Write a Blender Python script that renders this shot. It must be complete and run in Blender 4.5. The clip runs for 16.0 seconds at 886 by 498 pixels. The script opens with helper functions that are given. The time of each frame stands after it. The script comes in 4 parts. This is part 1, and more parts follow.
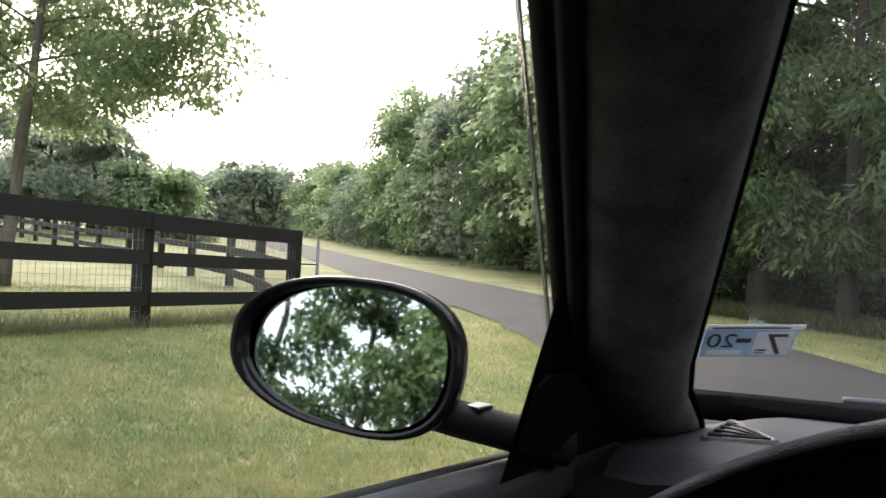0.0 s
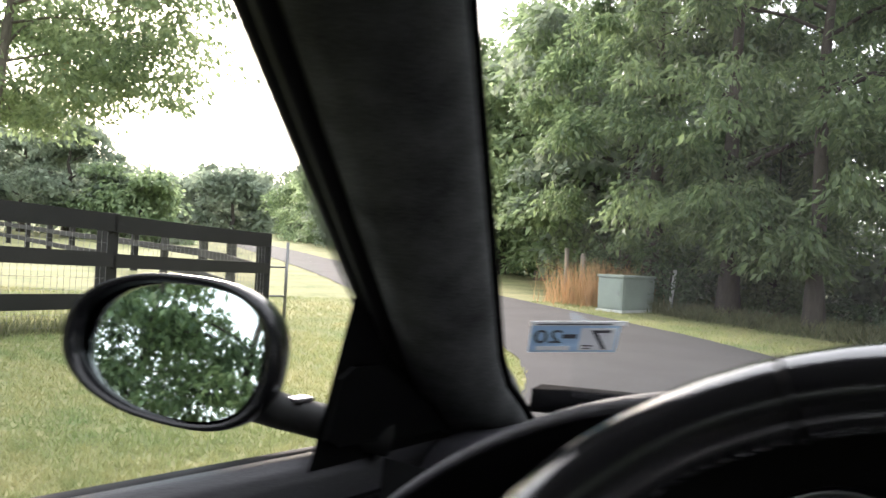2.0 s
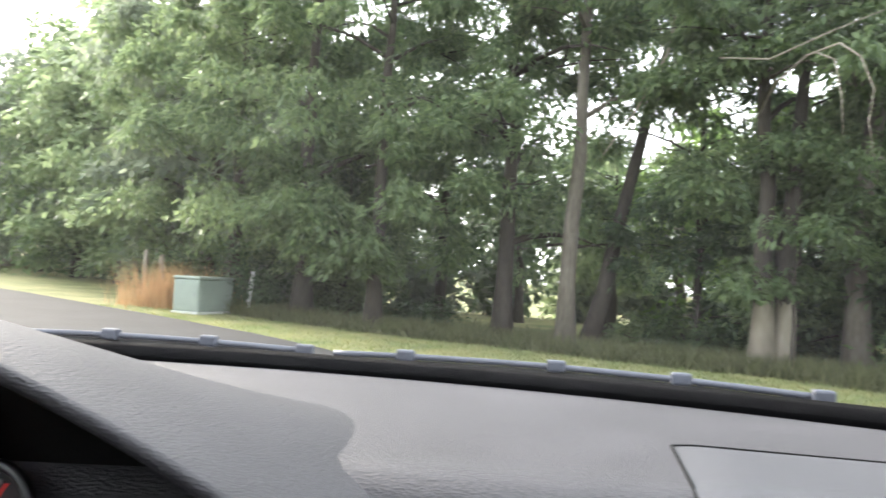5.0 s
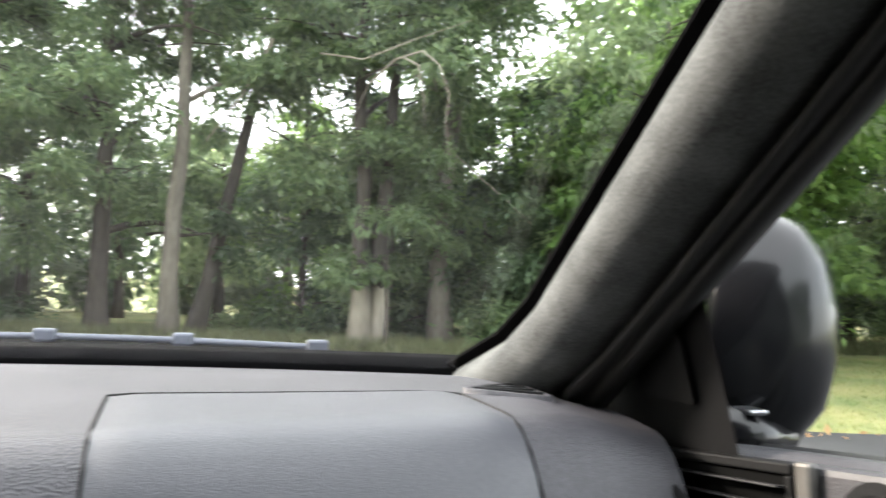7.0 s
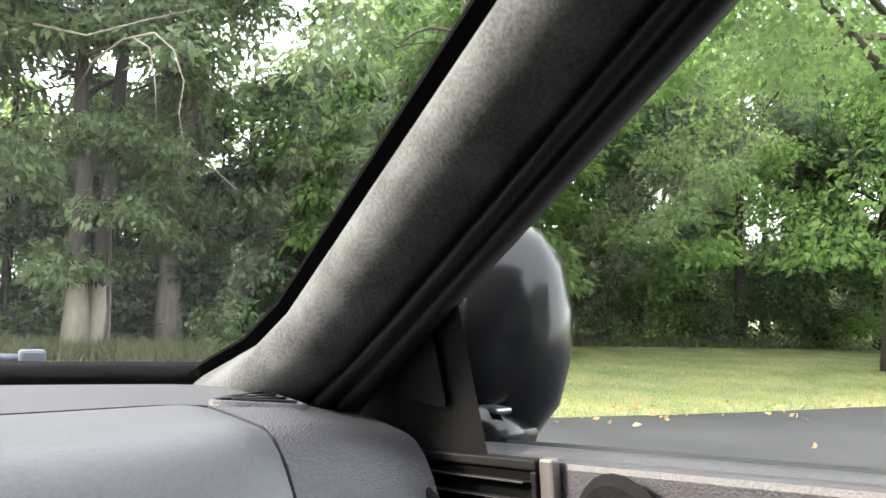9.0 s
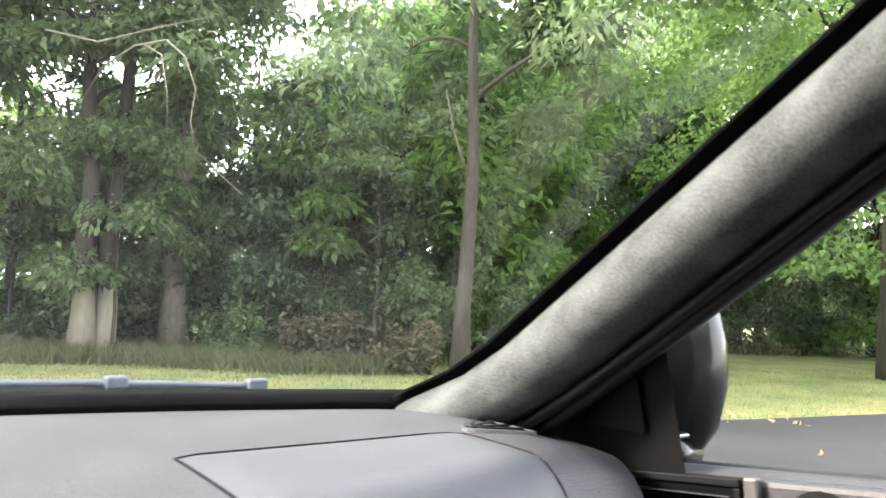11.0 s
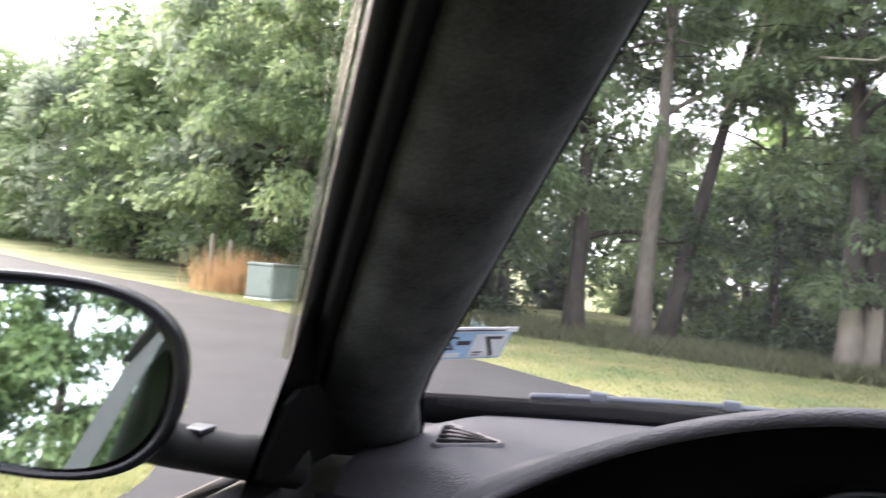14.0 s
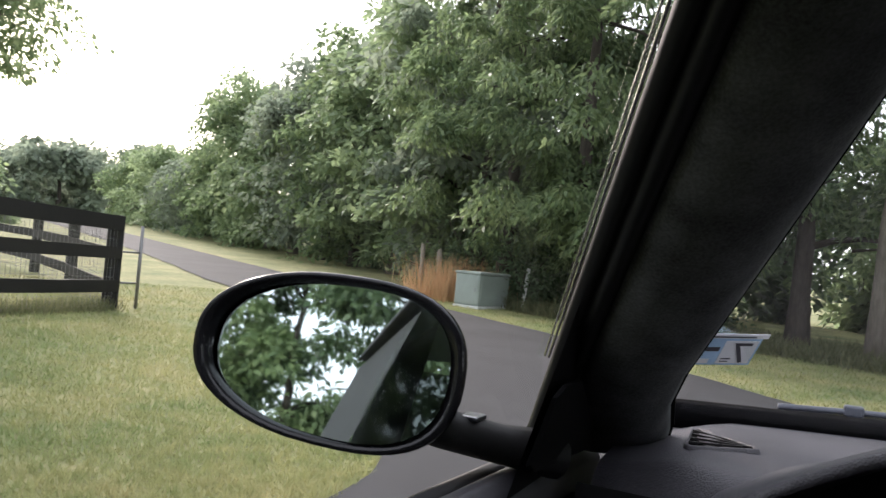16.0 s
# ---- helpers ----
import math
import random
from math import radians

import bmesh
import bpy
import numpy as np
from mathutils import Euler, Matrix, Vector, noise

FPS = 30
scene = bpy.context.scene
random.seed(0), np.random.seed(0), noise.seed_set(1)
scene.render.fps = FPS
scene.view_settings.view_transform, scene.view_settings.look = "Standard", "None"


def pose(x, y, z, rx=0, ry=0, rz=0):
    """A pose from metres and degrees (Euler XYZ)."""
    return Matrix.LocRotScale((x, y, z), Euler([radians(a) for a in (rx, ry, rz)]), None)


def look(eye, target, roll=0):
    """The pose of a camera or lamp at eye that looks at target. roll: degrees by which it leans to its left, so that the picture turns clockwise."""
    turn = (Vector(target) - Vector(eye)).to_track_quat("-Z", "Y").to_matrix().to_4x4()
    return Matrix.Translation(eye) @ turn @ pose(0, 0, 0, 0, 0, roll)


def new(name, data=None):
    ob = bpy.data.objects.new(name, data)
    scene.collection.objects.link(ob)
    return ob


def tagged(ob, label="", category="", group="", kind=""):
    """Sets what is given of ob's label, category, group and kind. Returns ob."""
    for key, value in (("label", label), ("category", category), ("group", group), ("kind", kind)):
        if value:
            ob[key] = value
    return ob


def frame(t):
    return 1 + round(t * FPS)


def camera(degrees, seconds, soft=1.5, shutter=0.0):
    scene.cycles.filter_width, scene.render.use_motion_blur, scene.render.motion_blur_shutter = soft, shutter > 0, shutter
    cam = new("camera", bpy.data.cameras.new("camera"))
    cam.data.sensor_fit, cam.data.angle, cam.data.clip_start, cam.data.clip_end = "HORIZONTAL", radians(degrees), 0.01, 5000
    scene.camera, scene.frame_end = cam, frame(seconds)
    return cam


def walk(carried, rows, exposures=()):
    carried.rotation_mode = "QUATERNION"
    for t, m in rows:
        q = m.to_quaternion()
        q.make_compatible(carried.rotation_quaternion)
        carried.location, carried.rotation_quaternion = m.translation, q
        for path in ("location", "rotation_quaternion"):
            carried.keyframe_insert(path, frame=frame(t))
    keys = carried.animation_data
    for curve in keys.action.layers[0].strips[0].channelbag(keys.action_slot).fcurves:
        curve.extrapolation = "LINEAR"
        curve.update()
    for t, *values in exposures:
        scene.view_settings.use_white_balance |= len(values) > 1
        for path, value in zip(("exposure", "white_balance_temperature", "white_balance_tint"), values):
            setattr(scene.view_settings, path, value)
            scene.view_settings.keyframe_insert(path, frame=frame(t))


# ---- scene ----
cam = camera(58.2, 16.0, shutter=0.5)
PATH = [
    (0, (-0.38, -0.828, 1.156), (-1.651, 0.717, 1.156), 2.9),
    (0.5, (-0.348, -0.809, 1.153), (-1.602, 0.749, 1.158), 3.1),
    (1, (-0.329, -0.805, 1.149), (-1.573, 0.761, 1.156), 3.3),
    (1.5, (-0.332, -0.797, 1.148), (-1.568, 0.775, 1.16), 3.7),
    (2, (-0.229, -0.749, 1.159), (-1.464, 0.824, 1.171), 3.1),
    (2.5, (-0.125, -0.650, 1.146), (-1.328, 0.948, 1.172), 2.9),
    (3, (-0.04, -0.655, 1.137), (-1.116, 1.031, 1.17), 3.5),
    (3.5, (0.05, -0.66, 1.125), (-0.855, 1.123, 1.167), 3.6),
    (4, (0.15, -0.665, 1.112), (-0.577, 1.197, 1.168), 3.9),
    (6.5, (0.366, -0.62, 1.071), (0.688, 1.352, 1.172), 1.8),
    (7, (0.404, -0.623, 1.062), (0.992, 1.285, 1.166), 1.8),
    (7.5, (0.431, -0.627, 1.064), (1.268, 1.186, 1.173), 1.5),
    (8, (0.435, -0.616, 1.061), (1.47, 1.092, 1.173), 1.4),
    (8.5, (0.423, -0.604, 1.063), (1.576, 1.027, 1.173), 1.3),
    (11, (0.151, -0.587, 1.101), (1.339, 1.017, 1.228), 2.1),
    (11.5, (0.028, -0.603, 1.116), (1.071, 1.1, 1.236), 2.2),
    (12, (-0.103, -0.628, 1.131), (0.79, 1.158, 1.243), 2.5),
    (12.5, (-0.250, -0.690, 1.164), (0.332, 1.221, 1.263), 2.4),
    (13, (-0.39, -0.775, 1.172), (-0.188, 1.213, 1.25), 3.2),
    (13.5, (-0.483, -0.782, 1.173), (-0.641, 1.21, 1.233), 4.0),
    (14, (-0.522, -0.803, 1.154), (-0.95, 1.15, 1.198), 4.9),
    (14.5, (-0.548, -0.827, 1.138), (-1.15, 1.08, 1.175), 5.9),
    (15, (-0.558, -0.851, 1.135), (-1.298, 1.007, 1.165), 6.2),
    (15.5, (-0.558, -0.868, 1.143), (-1.397, 0.947, 1.169), 6.1),
    (16, (-0.554, -0.87, 1.146), (-1.459, 0.914, 1.168), 5.2),
]
EXPOSURES = [(0, 1.25, 6470, 17), (0.5, 1.55, 6470, 17), (1.5, 1.72, 6460, 17), (2, 1.75, 6460, 17), (2.5, 2.25, 6460, 16), (3, 2.32, 6460, 16), (3.5, 2.25, 6450, 15), (4.2, 2.2, 6450, 14), (6.5, 2.6, 6600, 11), (8.5, 2.75, 6600, 11), (11, 2.85, 6600, 12), (12, 2.6, 6600, 12), (12.5, 2.65, 6530, 14), (13, 2.4, 6450, 17), (14, 2.4, 6360, 22), (14.6, 2.2, 6340, 21), (15.2, 1.55, 6330, 21), (16, 1.15, 6300, 20)]
walk(cam, [(t, look(eye, target, roll)) for t, eye, target, roll in PATH], EXPOSURES)

# ---- light ----
world = bpy.data.worlds.new("hazy_sky")
scene.world = world
world.use_nodes = True
wn, wl = world.node_tree.nodes, world.node_tree.links
wn.clear()
SUN_AZ, SUN_EL = radians(-58), radians(25)      # azimuth from +y towards +x
sky = wn.new("ShaderNodeTexSky")
sky.sky_type, sky.sun_disc = "NISHITA", False
sky.sun_elevation, sky.sun_rotation = SUN_EL, SUN_AZ
sky.dust_density, sky.air_density = 4.0, 1.0
haze = wn.new("ShaderNodeMix")
haze.data_type = "RGBA"
haze.inputs["Factor"].default_value = 0.6
haze.inputs["B"].default_value = (12.4, 12.9, 13.0, 1)
back = wn.new("ShaderNodeBackground")
back.inputs["Strength"].default_value = 0.12
wout = wn.new("ShaderNodeOutputWorld")
wl.new(sky.outputs["Color"], haze.inputs["A"])
wl.new(haze.outputs["Result"], back.inputs["Color"])
wl.new(back.outputs["Background"], wout.inputs["Surface"])
sun = new("sun", bpy.data.lights.new("sun", "SUN"))
sun.data.energy, sun.data.angle, sun.data.color = 2.4, radians(14.0), (1.0, 0.92, 0.8)
sun_way = Vector((math.sin(SUN_AZ) * math.cos(SUN_EL), math.cos(SUN_AZ) * math.cos(SUN_EL), math.sin(SUN_EL)))
sun.matrix_world = look(sun_way * 60, (0, 0, 0))


# ---- materials ----
def material(name, low, high, rough=0.6, metal=0.0, scale=8.0, fine=120.0, bump=0.0, bump_scale=None,
             island=0.0, obj_random=0.0, spec=0.5, coat=0.0, through_light=0.0, stretch=(1, 1, 1), emit=None, power=0.0):
    """Two-scale noise between two colours, with fine relief; island/obj_random add variation from piece to piece."""
    m = bpy.data.materials.new(name)
    m.use_nodes = True
    n, l = m.node_tree.nodes, m.node_tree.links
    b = n["Principled BSDF"]
    co = n.new("ShaderNodeTexCoord")
    mp = n.new("ShaderNodeMapping")
    mp.inputs["Scale"].default_value = stretch
    l.new(co.outputs["Object"], mp.inputs["Vector"])
    big, small = n.new("ShaderNodeTexNoise"), n.new("ShaderNodeTexNoise")
    big.inputs["Scale"].default_value, small.inputs["Scale"].default_value = scale, fine
    big.inputs["Detail"].default_value, small.inputs["Detail"].default_value = 5.0, 3.0
    l.new(mp.outputs["Vector"], big.inputs["Vector"])
    l.new(mp.outputs["Vector"], small.inputs["Vector"])
    add = n.new("ShaderNodeMath")
    add.operation = "MULTIPLY_ADD"
    add.inputs[1].default_value = 0.45
    l.new(small.outputs["Fac"], add.inputs[0])
    half = n.new("ShaderNodeMath")
    half.operation = "MULTIPLY"
    half.inputs[1].default_value = 0.6
    l.new(big.outputs["Fac"], half.inputs[0])
    l.new(half.outputs["Value"], add.inputs[2])
    fac = add.outputs["Value"]
    if island or obj_random:
        rnd = n.new("ShaderNodeNewGeometry").outputs["Random Per Island"] if island else n.new("ShaderNodeObjectInfo").outputs["Random"]
        mix = n.new("ShaderNodeMix")
        mix.inputs["Factor"].default_value = island or obj_random
        l.new(fac, mix.inputs["A"])
        l.new(rnd, mix.inputs["B"])
        fac = mix.outputs["Result"]
    ramp = n.new("ShaderNodeValToRGB")
    ramp.color_ramp.elements[0].position, ramp.color_ramp.elements[1].position = (0.3, 0.72) if not island else (0.05, 0.95)
    ramp.color_ramp.elements[0].color, ramp.color_ramp.elements[1].color = (*low, 1), (*high, 1)
    l.new(fac, ramp.inputs["Fac"])
    l.new(ramp.outputs["Color"], b.inputs["Base Color"])
    b.inputs["Roughness"].default_value, b.inputs["Metallic"].default_value = rough, metal
    b.inputs["Specular IOR Level"].default_value, b.inputs["Coat Weight"].default_value = spec, coat
    if bump:
        bp = n.new("ShaderNodeBump")
        bp.inputs["Strength"].default_value, bp.inputs["Distance"].default_value = min(1, bump), 0.002 * max(1, bump)
        tex = small
        if bump_scale:
            tex = n.new("ShaderNodeTexVoronoi")
            tex.inputs["Scale"].default_value = bump_scale
            l.new(mp.outputs["Vector"], tex.inputs["Vector"])
            l.new(tex.outputs["Distance"], bp.inputs["Height"])
        else:
            l.new(small.outputs["Fac"], bp.inputs["Height"])
        l.new(bp.outputs["Normal"], b.inputs["Normal"])
    if emit:
        b.inputs["Emission Color"].default_value, b.inputs["Emission Strength"].default_value = (*emit, 1), power
    if through_light:
        tr, ms = n.new("ShaderNodeBsdfTranslucent"), n.new("ShaderNodeMixShader")
        hs = n.new("ShaderNodeHueSaturation")
        hs.inputs["Hue"].default_value, hs.inputs["Value"].default_value = 0.485, 1.7
        l.new(ramp.outputs["Color"], hs.inputs["Color"])
        l.new(hs.outputs["Color"], tr.inputs["Color"])
        ms.inputs["Fac"].default_value = through_light
        l.new(b.outputs["BSDF"], ms.inputs[1])
        l.new(tr.outputs["BSDF"], ms.inputs[2])
        l.new(ms.outputs["Shader"], n["Material Output"].inputs["Surface"])
    return m


def glass_material(name, tint, gloss):
    m = bpy.data.materials.new(name)
    m.use_nodes = True
    n, l = m.node_tree.nodes, m.node_tree.links
    n.remove(n["Principled BSDF"])
    t, g, ms, lw, pw = n.new("ShaderNodeBsdfTransparent"), n.new("ShaderNodeBsdfGlossy"), n.new("ShaderNodeMixShader"), n.new("ShaderNodeLayerWeight"), n.new("ShaderNodeMapRange")
    t.inputs["Color"].default_value = (*tint, 1)
    g.inputs["Roughness"].default_value = 0.03
    lw.inputs["Blend"].default_value = 0.35
    pw.inputs["From Min"].default_value, pw.inputs["From Max"].default_value = 0.25, 1.0
    pw.inputs["To Min"].default_value, pw.inputs["To Max"].default_value = gloss, gloss * 4
    l.new(lw.outputs["Facing"], pw.inputs["Value"])
    l.new(pw.outputs["Result"], ms.inputs["Fac"])
    l.new(t.outputs["BSDF"], ms.inputs[1])
    l.new(g.outputs["BSDF"], ms.inputs[2])
    l.new(ms.outputs["Shader"], n["Material Output"].inputs["Surface"])
    return m


M_DASH = material("dash_vinyl", (0.023, 0.022, 0.0265), (0.062, 0.059, 0.068), 0.52, scale=7, fine=260, bump=0.4, bump_scale=520)
M_HOOD = material("hood_vinyl", (0.022, 0.0215, 0.025), (0.042, 0.041, 0.047), 0.5, scale=6, fine=260, bump=0.2, bump_scale=520, spec=0.4)
M_AIRBAG = material("airbag_cover", (0.05, 0.05, 0.058), (0.078, 0.078, 0.09), 0.45, scale=5, fine=300, bump=0.2, bump_scale=900)
M_PILLAR = material("pillar_cloth", (0.022, 0.023, 0.024), (0.115, 0.12, 0.12), 0.95, scale=22, fine=400, bump=0.25, spec=0.2)
M_BLACK = material("black_trim", (0.003, 0.003, 0.0035), (0.007, 0.007, 0.0075), 0.65, scale=10, fine=300, bump=0.15, spec=0.12)
M_RUBBER = material("seal_rubber", (0.007, 0.007, 0.007), (0.014, 0.014, 0.014), 0.6, scale=12, fine=200, spec=0.3)
M_PAINT = material("black_car_paint", (0.004, 0.004, 0.005), (0.008, 0.008, 0.009), 0.2, scale=3, fine=900, coat=0.1, spec=0.28)
M_FRIT = material("glass_edge_band", (0.0012, 0.0012, 0.0014), (0.003, 0.003, 0.0033), 0.85, scale=9, fine=200, spec=0.03)
M_RIM = material("wheel_leather", (0.012, 0.012, 0.013), (0.024, 0.024, 0.026), 0.14, scale=14, fine=300, bump=0.06, bump_scale=900, spec=1.0, coat=0.8)
M_CHROME = material("brushed_metal", (0.2, 0.205, 0.215), (0.3, 0.305, 0.32), 0.34, metal=1.0, scale=5, fine=200)
M_STRIP = material("bright_strip", (0.72, 0.72, 0.7), (0.85, 0.85, 0.83), 0.25, metal=1.0, scale=5, fine=200)
M_TRIM = material("silver_trim", (0.06, 0.055, 0.05), (0.10, 0.095, 0.09), 0.5, metal=0.4, scale=9, fine=250, stretch=(1, 8, 1))
M_DIAL = material("dial_face", (0.035, 0.036, 0.04), (0.055, 0.056, 0.06), 0.6, scale=30, fine=300)
M_MARK = material("dial_marks", (0.45, 0.46, 0.48), (0.6, 0.6, 0.62), 0.6)
M_AMBER = material("lit_segment", (0.6, 0.12, 0.02), (0.7, 0.16, 0.02), 0.5, emit=(1.0, 0.10, 0.01), power=0.45)
M_RED = material("red_needle", (0.5, 0.02, 0.02), (0.6, 0.03, 0.03), 0.5, emit=(1.0, 0.05, 0.03), power=0.06)
M_LENS = material("dark_red_lens", (0.05, 0.004, 0.004), (0.08, 0.008, 0.006), 0.3)
M_GRILLE = material("grille_mesh", (0.003, 0.003, 0.0032), (0.007, 0.007, 0.0075), 0.7, scale=40, fine=900, bump=0.3, bump_scale=900, spec=0.1)
# near-black for vent openings: the shade inside is put into the colour
M_VENT_SHADE = material("vent_shadow", (0.003, 0.003, 0.003), (0.005, 0.005, 0.005), 0.95, scale=10, fine=300, spec=0.02)
M_SLAT = material("vent_slat_plastic", (0.012, 0.012, 0.013), (0.022, 0.022, 0.024), 0.6, scale=10, fine=300, spec=0.25)
M_WINDSHIELD = glass_material("windshield_glass", (0.95, 0.97, 0.96), 0.075)
M_SIDE = glass_material("side_glass", (0.96, 0.98, 0.97), 0.02)
M_TINT = glass_material("tinted_glass", (0.12, 0.13, 0.13), 0.05)
M_MIRROR = material("mirror_glass", (0.66, 0.76, 0.75), (0.68, 0.78, 0.77), 0.02, metal=1.0, scale=2, fine=3)
M_HEADLINER = material("headliner_cloth", (0.03, 0.03, 0.032), (0.05, 0.05, 0.052), 0.95, scale=20, fine=500)
M_WIPER = material("wiper_arm", (0.05, 0.055, 0.075), (0.10, 0.11, 0.14), 0.45, scale=20, fine=200)
M_PAPER_BLUE = material("sticker_blue", (0.32, 0.52, 0.74), (0.42, 0.62, 0.82), 0.5, scale=40, fine=300)
M_PAPER_WHITE = material("sticker_white", (0.72, 0.74, 0.76), (0.8, 0.82, 0.84), 0.5, scale=40, fine=300)
M_INK = material("sticker_ink", (0.03, 0.03, 0.04), (0.06, 0.06, 0.07), 0.6, scale=40, fine=300)
M_GRASS = material("lawn_soil", (0.095, 0.135, 0.058), (0.31, 0.28, 0.145), 0.95, scale=0.9, fine=9, bump=0.6, spec=0.1)
M_BLADE = material("grass_blades", (0.105, 0.178, 0.066), (0.335, 0.315, 0.155), 0.8, scale=0.9, fine=6, spec=0.2, through_light=0.3)
M_WEED = material("tall_grass", (0.065, 0.085, 0.042), (0.18, 0.18, 0.1), 0.8, island=0.6, scale=0.6, fine=6, spec=0.2, through_light=0.3)
M_STRAW = material("dry_orange_grass", (0.28, 0.17, 0.08), (0.5, 0.36, 0.2), 0.85, island=0.7, scale=1, fine=9, spec=0.1, through_light=0.3)
M_ASPHALT = material("asphalt", (0.02, 0.0205, 0.0225), (0.042, 0.043, 0.046), 0.9, scale=0.8, fine=90, bump=0.8, spec=0.25)
M_BARK = material("grey_bark", (0.07, 0.06, 0.05), (0.21, 0.185, 0.155), 0.95, scale=3, fine=26, bump=3.0, stretch=(1, 1, 0.25))
M_BARK_DARK = material("dark_bark", (0.03, 0.026, 0.022), (0.085, 0.072, 0.06), 0.95, scale=3, fine=26, bump=3.0, stretch=(1, 1, 0.25))
M_BARK_PALE = material("pale_bare_wood", (0.2, 0.17, 0.14), (0.38, 0.335, 0.28), 0.9, scale=3, fine=22, bump=2.0, stretch=(1, 1, 0.2))
M_LEAF = material("leaf_green", (0.06, 0.098, 0.05), (0.19, 0.26, 0.125), 0.5, island=0.65, scale=0.7, fine=4, through_light=0.5, spec=0.35)
M_LEAF_LIGHT = material("leaf_light_green", (0.095, 0.14, 0.08), (0.25, 0.325, 0.17), 0.5, island=0.65, scale=0.7, fine=4, through_light=0.52, spec=0.35)
# lit copy of the green leaf: sunshine put into the colour
M_LEAF_SUN = material("leaf_sunlit_green", (0.062, 0.12, 0.042), (0.205, 0.32, 0.105), 0.5, island=0.65, scale=0.5, fine=3, through_light=0.6, spec=0.35)
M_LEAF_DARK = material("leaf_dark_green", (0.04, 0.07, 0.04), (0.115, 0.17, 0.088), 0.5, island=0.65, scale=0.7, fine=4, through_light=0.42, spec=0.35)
M_LEAF_DRY = material("leaf_brown_green", (0.06, 0.058, 0.036), (0.15, 0.13, 0.085), 0.7, island=0.65, scale=0.7, fine=4, through_light=0.3, spec=0.2)
# far leaves: pale greyed green stands in for haze in the air
M_LEAF_HAZE = material("leaf_haze_tint", (0.12, 0.15, 0.115), (0.22, 0.265, 0.19), 0.7, island=0.6, scale=0.25, fine=2, through_light=0.55, spec=0.2)
M_FENCE = material("dark_stained_wood", (0.004, 0.0038, 0.0036), (0.013, 0.012, 0.011), 0.75, scale=4, fine=45, bump=1.5, stretch=(1, 1, 1), obj_random=0.3)
M_WIRE = material("galvanised_wire", (0.16, 0.16, 0.16), (0.26, 0.26, 0.26), 0.5, metal=0.7)
M_BOX = material("green_cabinet_paint", (0.22, 0.26, 0.235), (0.32, 0.37, 0.335), 0.55, scale=3, fine=30)
M_STAKE = material("white_marker", (0.5, 0.52, 0.5), (0.68, 0.7, 0.68), 0.6, scale=6, fine=40)
M_SIDING = material("house_siding", (0.5, 0.5, 0.52), (0.62, 0.62, 0.63), 0.8, scale=1, fine=8)
M_ROOF = material("roof_shingle", (0.10, 0.10, 0.12), (0.2, 0.2, 0.22), 0.9, scale=1.5, fine=12)
M_PANE = material("dark_window", (0.04, 0.05, 0.06), (0.07, 0.08, 0.09), 0.1)


# ---- mesh helpers ----
def mesh_of(name, verts, faces, mat=None, smooth=False):
    me = bpy.data.meshes.new(name)
    me.from_pydata([tuple(v) for v in verts], [], faces)
    if mat:
        me.materials.append(mat)
    if smooth:
        me.polygons.foreach_set("use_smooth", [True] * len(me.polygons))
    me.update()
    return me


def part(name, data, mat, parent, label="", smooth=False):
    """One mesh object under a thing or a part; data is a bmesh or (verts, faces)."""
    if isinstance(data, tuple):
        me = mesh_of(name, data[0], data[1], mat, smooth)
    else:
        me = bpy.data.meshes.new(name)
        data.to_mesh(me)
        data.free()
        me.materials.append(mat)
        if smooth:
            me.polygons.foreach_set("use_smooth", [True] * len(me.polygons))
    ob = new(name, me)
    if parent:
        ob.parent = parent
    if label:
        ob["label"] = label
    return ob


def joined(*pieces):
    verts, faces = [], []
    for v, f in pieces:
        k = len(verts)
        verts += list(v)
        faces += [[i + k for i in q] for q in f]
    return verts, faces


def loft(rings, closed=True, caps=True):
    n = len(rings[0])
    verts = [p for r in rings for p in r]
    faces = []
    for i in range(len(rings) - 1):
        for j in range(n if closed else n - 1):
            a, b = i * n + j, i * n + (j + 1) % n
            faces.append([a, b, b + n, a + n])
    if caps and closed:
        faces.append(list(range(n))[::-1])
        faces.append([(len(rings) - 1) * n + j for j in range(n)])
    return verts, faces


def tube(points, radii, n=8, squash=1.0):
    pts = [Vector(p) for p in points]
    if not isinstance(radii, (list, tuple)):
        radii = [radii] * len(pts)
    rings = []
    for i, p in enumerate(pts):
        d = (pts[min(i + 1, len(pts) - 1)] - pts[max(i - 1, 0)]).normalized()
        u = d.cross(Vector((0, 0, 1)) if abs(d.z) < 0.9 else Vector((1, 0, 0))).normalized()
        w = d.cross(u)
        rings.append([p + (u * math.cos(2 * math.pi * k / n) + w * math.sin(2 * math.pi * k / n) * squash) * radii[i] for k in range(n)])
    return loft(rings)


def block(x0, x1, y0, y1, z0, z1, bevel=0.0):
    """A bevelled block as (verts, faces)."""
    bm = bmesh.new()
    bmesh.ops.create_cube(bm, size=1)
    for v in bm.verts:
        v.co = Vector(((x0 + x1) / 2 + v.co.x * (x1 - x0), (y0 + y1) / 2 + v.co.y * (y1 - y0), (z0 + z1) / 2 + v.co.z * (z1 - z0)))
    if bevel:
        bmesh.ops.bevel(bm, geom=bm.edges[:], offset=bevel, segments=2, affect="EDGES", profile=0.5)
    out = ([v.co.copy() for v in bm.verts], [[v.index for v in f.verts] for f in bm.faces])
    bm.verts.index_update()
    out = ([v.co.copy() for v in bm.verts], [[v.index for v in f.verts] for f in bm.faces])
    bm.free()
    return out


